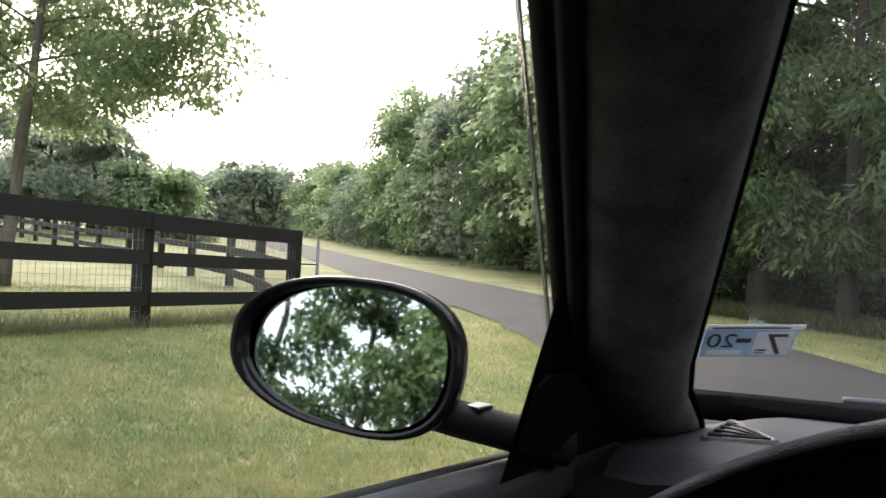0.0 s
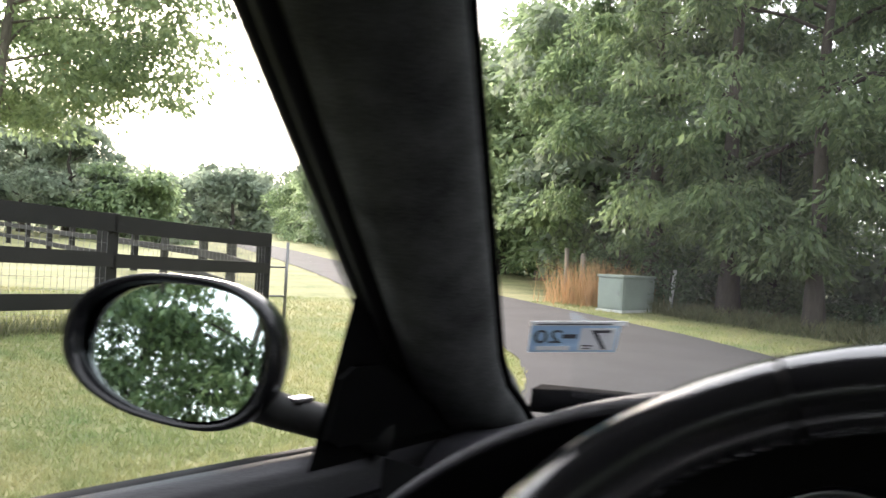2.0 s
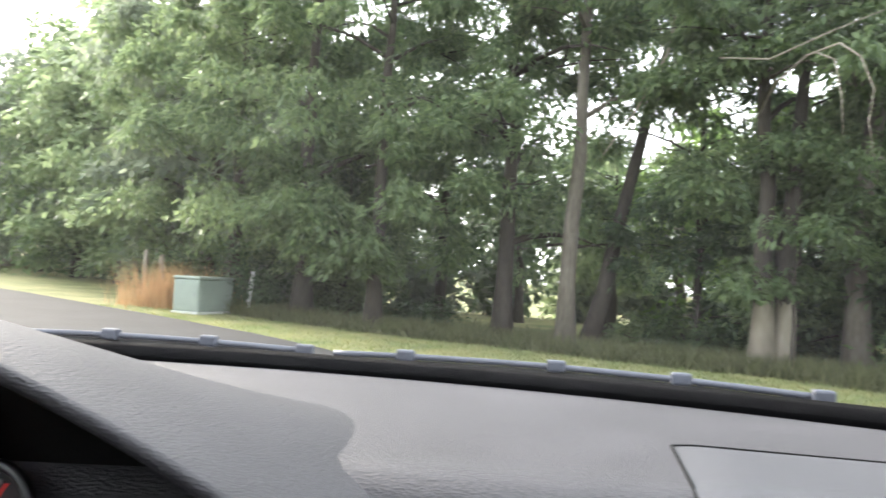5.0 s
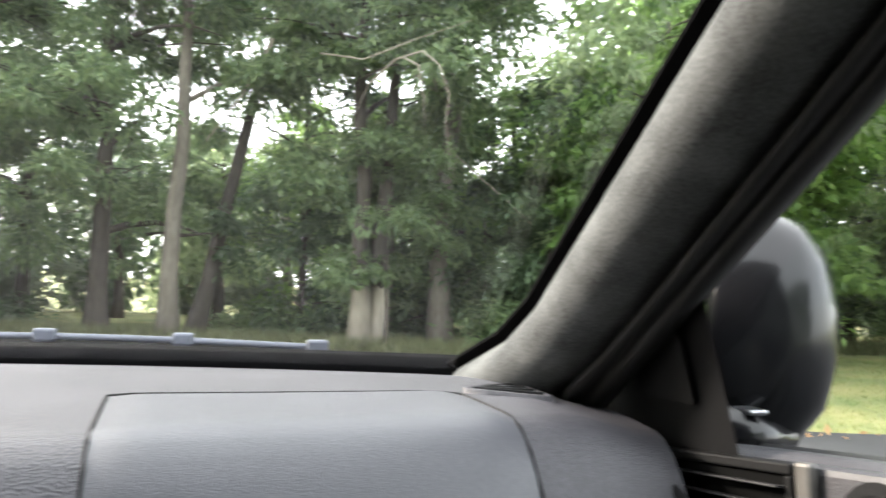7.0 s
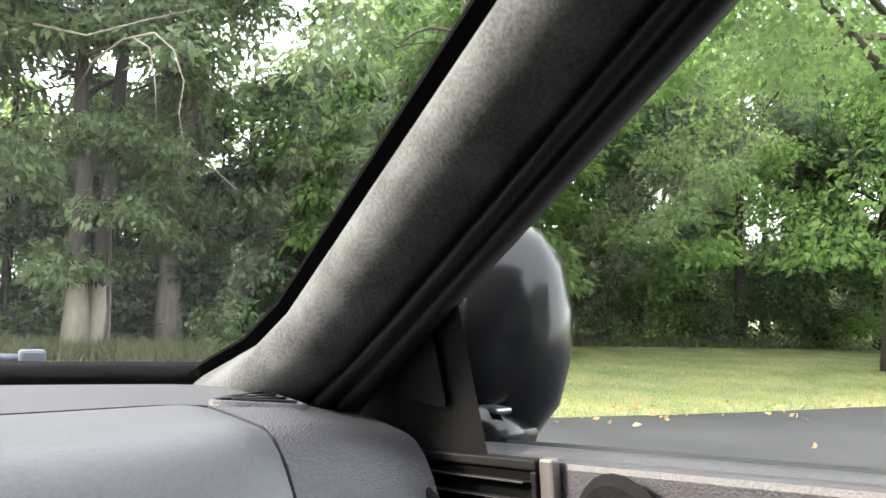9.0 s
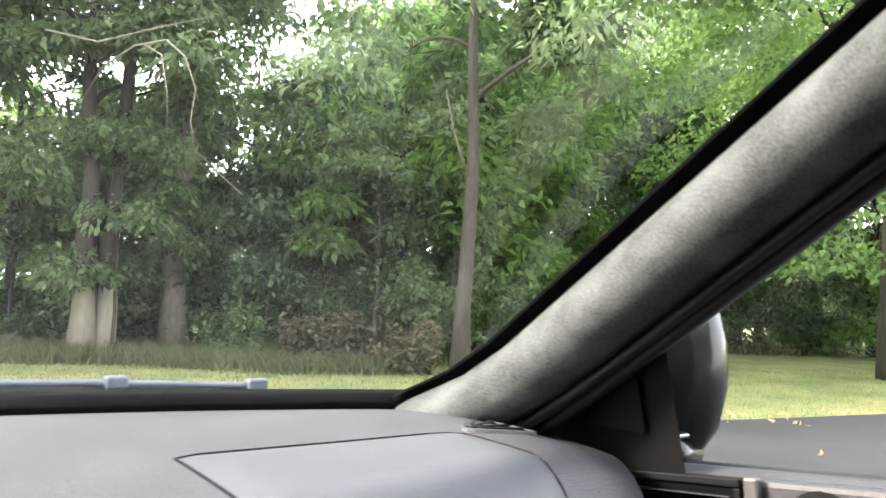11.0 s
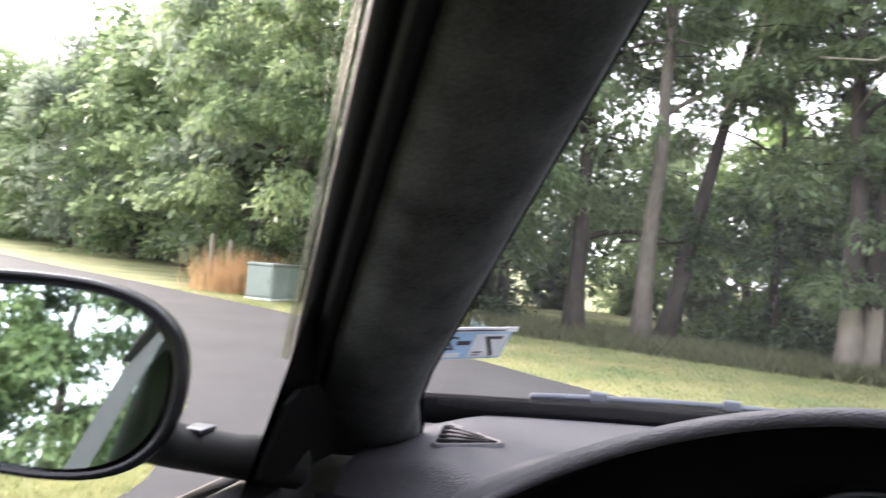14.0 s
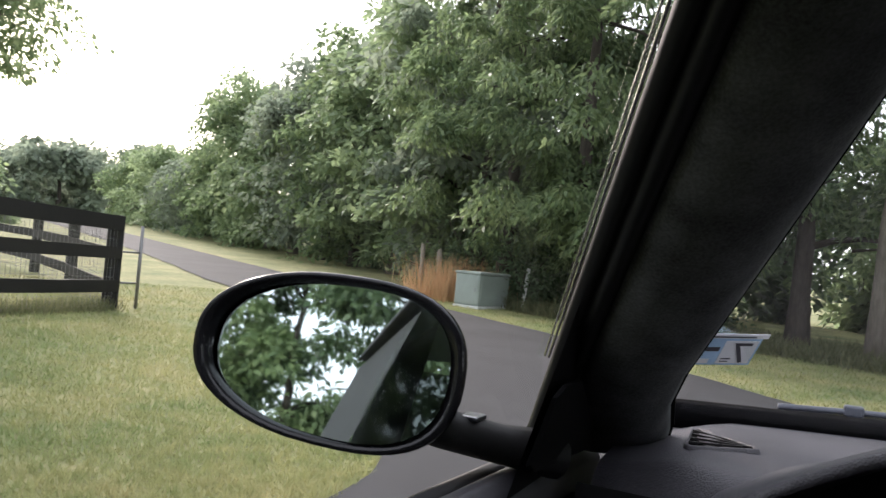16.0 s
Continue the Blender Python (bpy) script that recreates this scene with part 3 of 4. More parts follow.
def lawn_spots(n, angle0, angle1, d0, d1, power=1.7):
    a, d = rng_g.uniform(radians(angle0), radians(angle1), n), d0 + (d1 - d0) * rng_g.random(n) ** power
    x, y = -np.sin(a) * d, np.cos(a) * d
    keep = ~inside(x, y, road_poly)
    return [(px, py, ground_z(px, py) - 0.004) for px, py in zip(x[keep], y[keep])]


tagged(blades("grass", lawn_spots(190000, 28, 105, 2.4, 15), 0.045, 0.011, M_BLADE, 1), "short mown grass, patchy green and straw", "grass", kind="stuff")
tagged(blades("grass", lawn_spots(90000, -75, 40, 7, 17, 1.0), 0.05, 0.016, M_BLADE, 2), "short mown grass before the wood, dry in places", "grass", kind="stuff")

tagged(blades("grass", lawn_spots(60000, 105, 200, 3.0, 15), 0.045, 0.014, M_BLADE, 9), "short mown grass behind the fence corner", "grass", kind="stuff")

# uncut grass and weeds in front of the wood
weeds = []
edge = [(-9.5, 16.4), (-6.4, 14.2), (-3.5, 13.2), (-1.0, 12.9), (1.5, 11.9), (3.6, 11.0), (5.2, 9.4), (6.3, 8.9), (6.9, 10.4), (9.5, 12.4), (14, 12.4), (20, 10.2)]
for k in range(30000):
    t = rng_g.random() * (len(edge) - 1)
    i, f = int(t), t % 1
    x = edge[i][0] * (1 - f) + edge[i + 1][0] * f + rng_g.normal() * 0.2
    y = edge[i][1] * (1 - f) + edge[i + 1][1] * f + abs(rng_g.normal()) * 1.6
    weeds.append((x, y, ground_z(x, y) - 0.01))
tagged(blades("tall_grass", weeds, 0.30, 0.03, M_WEED, 4, 0.6), "uncut weeds and grass along the wood's edge", "tall grass", kind="stuff")
straw = [(-8.35 + rng_g.normal() * 0.5, 15.1 + rng_g.normal() * 0.4, 0.0) for k in range(1000)]
straw = [(x, y, ground_z(x, y) - 0.01) for x, y, z in straw]
tagged(blades("dry_grass", straw, 0.85, 0.018, M_STRAW, 6, 0.22), "tall dry orange grass beside the utility cabinet", "dry grass", kind="stuff")

tufts = [(-8.87 + 3.57 * t + rng_g.normal() * 0.10, 6.3 - 11.0 * t + rng_g.normal() * 0.10, 0.0) for t in rng_g.random(7000)]
tufts = [(x, y, ground_z(x, y) - 0.01) for x, y, z in tufts]
tagged(blades("tall_grass", tufts, 0.17, 0.014, M_WEED, 8, 0.5), "uncut grass tufts under the fence", "tall grass", kind="stuff")

# dry leaves on the drive and lawn edge
fallen_c = [(rng_g.uniform(3, 16), 0, 0) for k in range(130)]
fallen_c = [(x, 4.6 - 0.19 * (x - 5) + rng_g.normal() * (0.25 if k % 3 else 1.2) - (0.5 if k % 3 == 0 else 0), 0.035) for k, (x, _, _) in enumerate(fallen_c)]
fallen = new("fallen_leaves", leaf_cloud("fallen_leaves", fallen_c, [0.12] * len(fallen_c), [2] * len(fallen_c), 0.075, 0.05, 0.0, M_STRAW, 33, flat=0.05))
tagged(fallen, "dry orange leaves scattered at the drive's edge", "fallen leaves", kind="stuff")


# bare hanging branches in front of the wood
def dead_branch(points, r):
    thing = part("dead_branch", tube(points, [r * (1 - 0.75 * i / (len(points) - 1)) for i in range(len(points))], 6), M_BARK_PALE, None, smooth=True)
    return tagged(thing, "bare pale branch hanging among the leaves", "branch", "dead branches")


dead_branch([(2.75, 12.1, 3.9), (2.8, 11.2, 4.2), (2.95, 10.2, 4.3), (3.15, 9.5, 4.25), (3.3, 9.2, 4.0), (3.42, 9.1, 3.6), (3.38, 9.1, 3.2), (3.45, 9.1, 2.8)], 0.017)
dead_branch([(3.0, 9.9, 4.25), (3.1, 9.5, 4.05), (3.16, 9.4, 3.6), (3.2, 9.4, 3.1)], 0.012)
dead_branch([(2.0, 11.0, 4.5), (2.5, 10.2, 4.25), (3.0, 9.4, 4.35), (3.6, 8.8, 4.5)], 0.014)
dead_branch([(1.6, 13.0, 6.0), (1.4, 12.5, 5.0), (0.95, 12.1, 4.0), (0.45, 11.8, 3.2)], 0.03)
dead_branch([(4.4, 12.5, 3.6), (4.9, 12.0, 3.0), (5.4, 11.7, 2.5), (5.7, 11.6, 2.2)], 0.018)
dead_branch([(6.75, 7.9, 2.9), (6.55, 7.75, 3.05), (6.3, 7.6, 3.35), (6.1, 7.5, 3.8)], 0.02)


# ---- fence, cabinet, house ----
def fence_run(posts, label, wire=True, height=1.2):
    thing = new("fence", None)
    thing.location = (*posts[0], ground_z(*posts[0]))
    tagged(thing, label, "fence", "pasture fences")
    o = Vector(thing.location)
    for i, (x, y) in enumerate(posts):
        z = ground_z(x, y)
        m = Matrix.Translation(Vector((x, y, z)) - o) @ Matrix.Rotation(math.atan2(posts[min(i + 1, len(posts) - 1)][1] - posts[max(0, i - 1)][1], posts[min(i + 1, len(posts) - 1)][0] - posts[max(0, i - 1)][0]), 4, "Z")
        part("post", moved(block(-0.075, 0.075, -0.075, 0.075, -0.3, height, 0.012), m), M_FENCE, thing)
    for i in range(len(posts) - 1):
        a, b = Vector((*posts[i], ground_z(*posts[i]))), Vector((*posts[i + 1], ground_z(*posts[i + 1])))
        n = Vector((-(b - a).y, (b - a).x, 0)).normalized()
        for k, (z, hgt) in enumerate(((1.1, 0.18), (0.72, 0.145), (0.30, 0.15))):
            g = (n if n.dot(Vector((0, 0, 0)) - a) > 0 else -n) * 0.088
            s = a - o + g + Vector((0, 0, z))
            e = b - o + g + Vector((0, 0, z + 0.008 * (i % 3 - 1)))
            d = (e - s).normalized() * 0.02
            rings = [[p + n * u * 0.016 + Vector((0, 0, w * hgt / 2)) for u, w in ((-1, -1), (1, -1), (1, 1), (-1, 1))] for p in (s - d, lerp(s, e, 0.5) + Vector((0, 0, -0.006)), e + d)]
            part("rail", loft(rings), M_FENCE, thing)
        if wire and i < 3:
            wires = []
            steps = int((b - a).length / 0.075)
            for k in range(steps):
                p = lerp(a, b, k / steps) - o - n * 0.0 + (n if n.dot(-a) > 0 else -n) * 0.068
                wires.append(tube([p + Vector((0, 0, 0.02)), p + Vector((0, 0, 1.0))], 0.0022, 3))
            for k in range(9):
                q = Vector((0, 0, 0.05 + k * 0.12)) - o + (n if n.dot(-a) > 0 else -n) * 0.068
                wires.append(tube([a + q, b + q], 0.0022, 3))
            tagged(part("wire_mesh", joined(*wires), M_WIRE, thing, "thin galvanised wire mesh"), kind="stuff")
    return thing


corner = (-8.87, 6.3)
fence_run([corner, (-7.98, 3.55), (-7.09, 0.8), (-6.2, -1.95), (-5.3, -4.7)], "black-stained three-board fence with wire mesh")
far_posts = [corner] + [(-11.3, 7.6), (-13.8, 8.8), (-16.4, 9.6), (-19.0, 10.4), (-21.7, 11.0), (-24.4, 11.5), (-27.1, 12.1), (-29.8, 12.6), (-32.5, 13.1), (-35.2, 13.7)]
far_posts += [(far_posts[-1][0] + -2.70 * k, far_posts[-1][1] + 0.53 * k) for k in range(1, 7)]
fence_run(far_posts, "black-stained board fence running off along the drive", wire=True)
gate = part("gate_frame", joined(tube([(-8.80, 6.66, 0.1), (-8.80, 6.66, 1.2)], 0.022, 8), tube([(-8.80, 6.66, 0.45), (-8.86, 6.4, 0.45)], 0.015, 6), tube([(-8.80, 6.66, 0.85), (-8.86, 6.4, 0.85)], 0.015, 6)), M_WIRE, None, smooth=True)
tagged(gate, "slim metal gate upright hung at the fence corner", "gate")

cab = new("utility_cabinet", None)
cab.matrix_world = Matrix.Translation((-7.05, 13.7, ground_z(-7.05, 13.7))) @ Matrix.Rotation(radians(-10), 4, "Z")
tagged(cab, "pale green metal utility cabinet on the verge", "cabinet")
part("base", block(-0.62, 0.02, -0.02, 1.12, -0.1, 0.05, 0.01), M_STAKE, cab, "pale concrete plinth")
part("body", block(-0.60, 0.0, 0.0, 1.1, 0.051, 0.68, 0.015), M_BOX, cab)
part("lid", block(-0.62, 0.02, -0.02, 1.12, 0.682, 0.74, 0.02), M_BOX, cab)
part("door", block(-0.57, -0.03, -0.014, -0.001, 0.09, 0.65, 0.004), M_BOX, cab)
part("side_panel", block(0.001, 0.012, 0.06, 1.04, 0.09, 0.65, 0.004), M_BOX, cab)
part("latch", block(-0.10, -0.07, -0.03, -0.015, 0.34, 0.42, 0.004), M_CHROME, cab, "dull metal latch")
stake = part("marker_post", joined(block(-0.035, 0.035, -0.02, 0.02, 0, 0.9, 0.008)), M_STAKE, None)
stake.matrix_world = Matrix.Translation((-6.57, 14.9, ground_z(-6.57, 14.9))) @ Matrix.Rotation(radians(5), 4, "Y")
tagged(stake, "short white marker post beside the cabinet", "post")
for x, y, hgt in ((-9.3, 16.2, 1.1), (-10.3, 17.2, 1.2)):
    p = part("wooden_post", tube([(0, 0, -0.2), (0.02, 0, hgt * 0.6), (0.0, 0.01, hgt)], 0.06, 9), M_BARK_PALE, None, smooth=True)
    p.location = (x, y, ground_z(x, y))
    tagged(p, "weathered old fence post in dry grass", "post", "old posts")

house = new("house", None)
ha, hd = radians(57.5), 118
house.matrix_world = Matrix.Translation((-math.sin(ha) * hd, math.cos(ha) * hd, ground_z(-math.sin(ha) * hd, math.cos(ha) * hd) - 0.6)) @ Matrix.Rotation(radians(40), 4, "Z")
tagged(house, "distant pale house with grey gabled roofs", "house")
part("wall", block(-7, 7, -4, 4, 0, 3.0, 0.03), M_SIDING, house)
part("roof", ([(-7.5, -4.5, 2.9), (7.5, -4.5, 2.9), (7.5, 4.5, 2.9), (-7.5, 4.5, 2.9), (-7.5, 0, 5.4), (7.5, 0, 5.4)], [[0, 1, 5, 4], [2, 3, 4, 5], [1, 2, 5], [3, 0, 4], [3, 2, 1, 0]]), M_ROOF, house)
part("chimney", block(2.6, 3.5, 0.2, 1.0, 4.5, 6.3, 0.02), M_SIDING, house)
for x in (-5, -2, 1, 4):
    w = part("window", block(x - 0.45, x + 0.45, -4.05, -4.004, 1.0, 2.3, 0.01), M_PANE, house)


# ---- the car ----
car = new("car", None)
tagged(car, "black coupe parked on the drive, seen from inside", "car")


def glass_y(x):
    """Front edge of the dash, along the foot of the windshield."""
    return 0.31 - 0.29 * x * x


# dashboard top and face

def dash_point(u, v):
    x = -0.765 + 1.53 * u
    yf, yr = glass_y(x) + 0.03, -0.13 + 0.09 * abs(x / 0.8) ** 3
    if v < 0.7:
        t = v / 0.7
        y = yf + (yr - yf) * t
        z = 0.962 + 0.018 * math.sin(math.pi * min(1.0, 0.15 + t * 0.62))
    else:
        t = (v - 0.7) / 0.3
        y = yr - 0.10 * math.sin(t * 1.5)
        z = 0.962 + 0.018 * math.sin(math.pi * 0.77) - 0.36 * t * t - 0.02 * t
    drop = 0.02 * ease(0.66, 0.765, abs(x))
    return x, y, z - drop


dash = part("dashboard", sheet(dash_point, 64, 40), M_DASH, car, "dark grey grained vinyl dashboard", smooth=True)
# passenger airbag cover, a smoother panel set into the dash
def airbag_point(u, v):
    x0, x1 = 0.347 + 0.005 * v, 0.612 + 0.025 * v
    x = x0 + (x1 - x0) * u
    corner_cut = 0.03 * (max(0.0, u - 0.85) / 0.15) ** 2 + 0.012 * (max(0.0, 0.1 - u) / 0.1) ** 2
    w = 0.50 + v * 0.43 + corner_cut * (1 - v)
    p = dash_point((x + 0.765) / 1.53, min(0.98, w))
    q = dash_point((x + 0.765) / 1.53, min(0.99, w + 0.01))
    n = Vector((0, p[2] - q[2], q[1] - p[1])).normalized() * -1
    lift = 0.0045 * min(1.0, 12 * min(u, 1 - u, v + 0.004, 1.03 - v))
    return x, p[1] - abs(n.y) * lift, p[2] + abs(n.z) * lift


part("airbag_cover", sheet(airbag_point, 26, 22), M_AIRBAG, dash, "smoother dark grey airbag cover", smooth=True)
seam_pts = [airbag_point(0, 1 - i / 12) for i in range(12)] + [airbag_point(i / 16, 0) for i in range(17)] + [airbag_point(1, i / 12) for i in range(1, 13)]
part("seam", tube([(x, y, z + 0.0003) for x, y, z in seam_pts], 0.0014, 5), M_BLACK, dash)
part("end_seam", tube([(0.755, 0.09 - 0.028 * i, 0.952 - 0.0008 * i * i) for i in range(12)], 0.0045, 6), M_BLACK, dash)


# instrument hood: an arch over the dials that sweeps down to the car's middle
def crest_z(x):
    return 1.092 - (1.25 * (x + 0.33) ** 2 if x < -0.33 else 0.62 * (x + 0.33) ** 2)


def hood_point(u, v):
    x = -0.66 + 0.80 * u
    zc = crest_z(x)
    yb = -0.30 + 0.02 * abs((x + 0.3) / 0.3)
    if v < 0.72:
        t = v / 0.72
        y = 0.14 + (yb + 0.02 - 0.14) * t
        z0 = dash_point((x + 0.765) / 1.53, 0.2)[2] - 0.012
        return x + 0.05 * (1 - t), y, z0 + (zc - z0) * ease(-0.05, 1.05, t) ** 0.8
    t = (v - 0.72) / 0.28
    a = t * math.pi * 0.75
    return x, yb + 0.02 - 0.006 * math.sin(a), zc - 0.006 * (1 - math.cos(a))


hood = part("instrument_hood", sheet(hood_point, 44, 30), M_DASH, car, "arched grained hood over the dials", smooth=True)


def hood_inside(u, v):
    x = -0.66 + 0.80 * u
    yb = -0.30 + 0.02 * abs((x + 0.3) / 0.3)
    z = crest_z(x) - 0.011
    return x + (-0.34 - x) * 0.12 * v, yb + 0.02 + 0.14 * v, z - 0.02 * v


part("hood_lining", sheet(hood_inside, 44, 8), M_BLACK, hood, "black lining under the hood", smooth=True)
part("cluster_panel", sheet(lambda u, v: (-0.76 + 0.84 * u, -0.150 - 0.03 * v, min(1.06, crest_z(max(-0.64, -0.76 + 0.84 * u)) - 0.02) - 0.3 * v), 12, 4), M_BLACK, hood, "matt black panel behind the dials")


def dial(cx, cz, r, ticks, needle, amber, label):
    """A round dial that leans back a little, with bezel, marks and needle."""
    y = -0.18
    m = Matrix.Translation((cx, y, cz)) @ Matrix.Rotation(radians(-12), 4, "X")
    face = [m @ Vector((r * math.cos(2 * math.pi * k / 40), 0, r * math.sin(2 * math.pi * k / 40))) for k in range(40)]
    d = part("dial", (face, [list(range(40))[::-1]]), M_DIAL, hood, label)
    part("bezel", moved(tube([(r * 1.02 * math.cos(2 * math.pi * k / 40), -0.006, r * 1.02 * math.sin(2 * math.pi * k / 40)) for k in range(41)], 0.0036, 7), m), M_CHROME, d, smooth=True)
    for k in range(ticks):
        a = radians(220 - 260 * k / (ticks - 1))
        p, q = Vector((math.cos(a), 0, math.sin(a))) * r * 0.93, Vector((math.cos(a), 0, math.sin(a))) * r * (0.80 if k % 2 == 0 else 0.87)
        part("tick", moved(tube([p + Vector((0, -0.002, 0)), q + Vector((0, -0.002, 0))], 0.0008, 4), m), M_MARK, d)
    for k in range(0, ticks, 2):
        a = radians(220 - 260 * k / (ticks - 1))
        c = Vector((math.cos(a), 0, math.sin(a))) * r * 0.66
        part("numeral_bar", moved(block(c.x - 0.0045, c.x + 0.0045, -0.0022, -0.0012, c.z - 0.0016, c.z + 0.0016), m), M_MARK, d)
    a = radians(needle)
    part("needle", moved(tube([(-math.cos(a) * r * 0.1, -0.006, -math.sin(a) * r * 0.1), (math.cos(a) * r * 0.75, -0.006, math.sin(a) * r * 0.75)], [0.0016, 0.0007], 5), m), M_RED, d, "thin red needle")
    part("hub", moved(tube([(0, -0.010, 0), (0, -0.003, 0)], 0.008, 16), m), M_BLACK, d)
    if amber:
        for k in range(7):
            a0, a1 = radians(52 - 13.5 * k), radians(52 - 13.5 * k - 11)
            seg = [(math.cos(b) * r * s, -0.003, math.sin(b) * r * s) for s in (0.80, 0.955) for b in (a0, (a0 + a1) / 2, a1)]
            part("lit_segment", moved((seg, [[0, 1, 4, 3], [1, 2, 5, 4]]), m), M_AMBER if k < 5 else M_RED, d, "glowing orange segment")
    return d


dial(-0.330, 0.957, 0.060, 25, 208, False, "round dark speedometer dial")
dial(-0.183, 0.952, 0.057, 17, 182, True, "round dark rev counter with glowing orange segments")
dial(-0.444, 0.920, 0.034, 9, 120, False, "small round gauge dial")
dial(-0.100, 0.926, 0.032, 9, 60, False, "small round gauge dial")

# centre of the dash: a sloping console face below the top
part("centre_console", block(-0.14, 0.16, -0.36, -0.17, 0.45, 0.90, 0.03), M_DASH, car, "dark centre console face", smooth=False)

# steering wheel
wheel_m = Matrix.Translation((-0.234, -0.50, 0.953)) @ Matrix.Rotation(radians(4), 4, "Z") @ Matrix.Rotation(radians(-29.5), 4, "X")


def ring(r, tube_r, n=72, k=14, grip=0.0):
    rings = []
    for i in range(n):
        a = 2 * math.pi * i / n
        g = 1 + grip * (math.exp(-((math.degrees(a) % 180 - 35) / 14) ** 2) + math.exp(-((math.degrees(a) % 180 - 145) / 14) ** 2))
        rings.append([(math.cos(a) * (r + tube_r * g * math.cos(b)), tube_r * 1.05 * g * math.sin(b), math.sin(a) * (r + tube_r * g * math.cos(b))) for b in [2 * math.pi * j / k for j in range(k)]])
    v, f = loft(rings + [rings[0]], caps=False)
    return v, f


wheel = part("steering_wheel", moved(ring(0.194, 0.0165, grip=0.10), wheel_m), M_RIM, car, "black leather steering wheel with a sewn rim", smooth=True)
stitches = []
for i in range(150):
    a = 2 * math.pi * i / 150
    for s in (-1, 1):
        c = Vector((math.cos(a) * 0.1772, s * 0.003, math.sin(a) * 0.1772))
        d = Vector((-math.sin(a) * 0.0025, -s * 0.003, math.cos(a) * 0.0025))
        stitches.append(tube([c, c + d], 0.0007, 4))
part("stitching", moved(joined(*stitches), wheel_m), M_RIM, wheel)
for a in (68, 112):
    a = radians(a)
    part("rim_seam", moved(tube([(math.cos(a) * (0.194 + 0.0171 * math.cos(b)), 0.0178 * math.sin(b), math.sin(a) * (0.194 + 0.0171 * math.cos(b))) for b in [2 * math.pi * j / 16 for j in range(17)]], 0.0012, 5), wheel_m), M_BLACK, wheel)
for a in (-5, 185, 250, 290):
    a = radians(a)
    part("spoke", moved(tube([(math.cos(a) * 0.05, 0.02, math.sin(a) * 0.05), (math.cos(a) * 0.11, 0.012, math.sin(a) * 0.11), (math.cos(a) * 0.192, 0.0, math.sin(a) * 0.192)], [0.024, 0.017, 0.013], 10, 0.5), wheel_m), M_TRIM, wheel, "satin metal spoke", smooth=True)
hub = [[(0.075 * s * math.cos(a), y, 0.062 * s * math.sin(a) - 0.01) for a in [2 * math.pi * k / 28 for k in range(28)]] for y, s in ((0.05, 0.8), (0.03, 1.0), (-0.005, 0.97), (-0.02, 0.8), (-0.026, 0.4))]
part("airbag_hub", moved(loft(hub), wheel_m), M_RIM, wheel, "black padded hub", smooth=True)
part("steering_column", moved(tube([(0, 0.05, -0.01), (0, 0.34, -0.03)], [0.05, 0.06], 16), wheel_m), M_BLACK, car, smooth=True)


def dash_z(x, y):
    """Height of the dash top at (x, y)."""
    yf, yr = glass_y(x) + 0.03, -0.13 + 0.09 * abs(x / 0.8) ** 3
    t = min(1.0, max(0.0, (y - yf) / (yr - yf)))
    return dash_point((x + 0.765) / 1.53, 0.7 * t)[2]


# side defroster vents
def defroster(s):
    """Triangular vent with slats, tapering towards the car's middle."""
    def on(x, y):
        return Vector((s * x, y, dash_z(s * x, y)))
    tip, rear, front = on(0.620, 0.0), on(0.684, -0.024), on(0.697, 0.095)
    mid = (tip + rear + front) / 3

    def outline(k, dz):
        pts = []
        for a, b in ((tip, rear), (rear, front), (front, tip)):
            for t in (0.08, 0.3, 0.5, 0.7, 0.92):
                pts.append(mid + (lerp(a, b, t) - mid) * k + Vector((0, 0, dz)))
        return pts
    part("side_vent", loft([outline(1.22, -0.003), outline(1.18, 0.0035), outline(1.08, 0.004), outline(0.99, 0.001)], caps=False), M_DASH, dash, "triangular dash vent with black slats", smooth=True)
    # flat sheet painted as the dark inside of the vent
    part("vent_shade", (outline(1.02, 0.0022), [list(range(15)) if s < 0 else list(range(15))[::-1]]), M_VENT_SHADE, dash)
    for k in range(4):
        t = 0.14 + 0.22 * k
        a, b = lerp(rear, front, t), lerp(tip, lerp(rear, front, t), 0.05 + 0.14 * abs(k - 1.2))
        d = Vector((0, 0.0014, 0))
        v = [a - d, b - d, b + d, a + d]
        v = [p + Vector((0, 0, 0.0048)) for p in v]
        part("vent_slat", (v + [p - Vector((0, 0, 0.002)) for p in v], [[0, 1, 2, 3], [7, 6, 5, 4], [0, 4, 5, 1], [1, 5, 6, 2], [2, 6, 7, 3], [3, 7, 4, 0]]), M_SLAT, dash)


defroster(-1)
defroster(1)


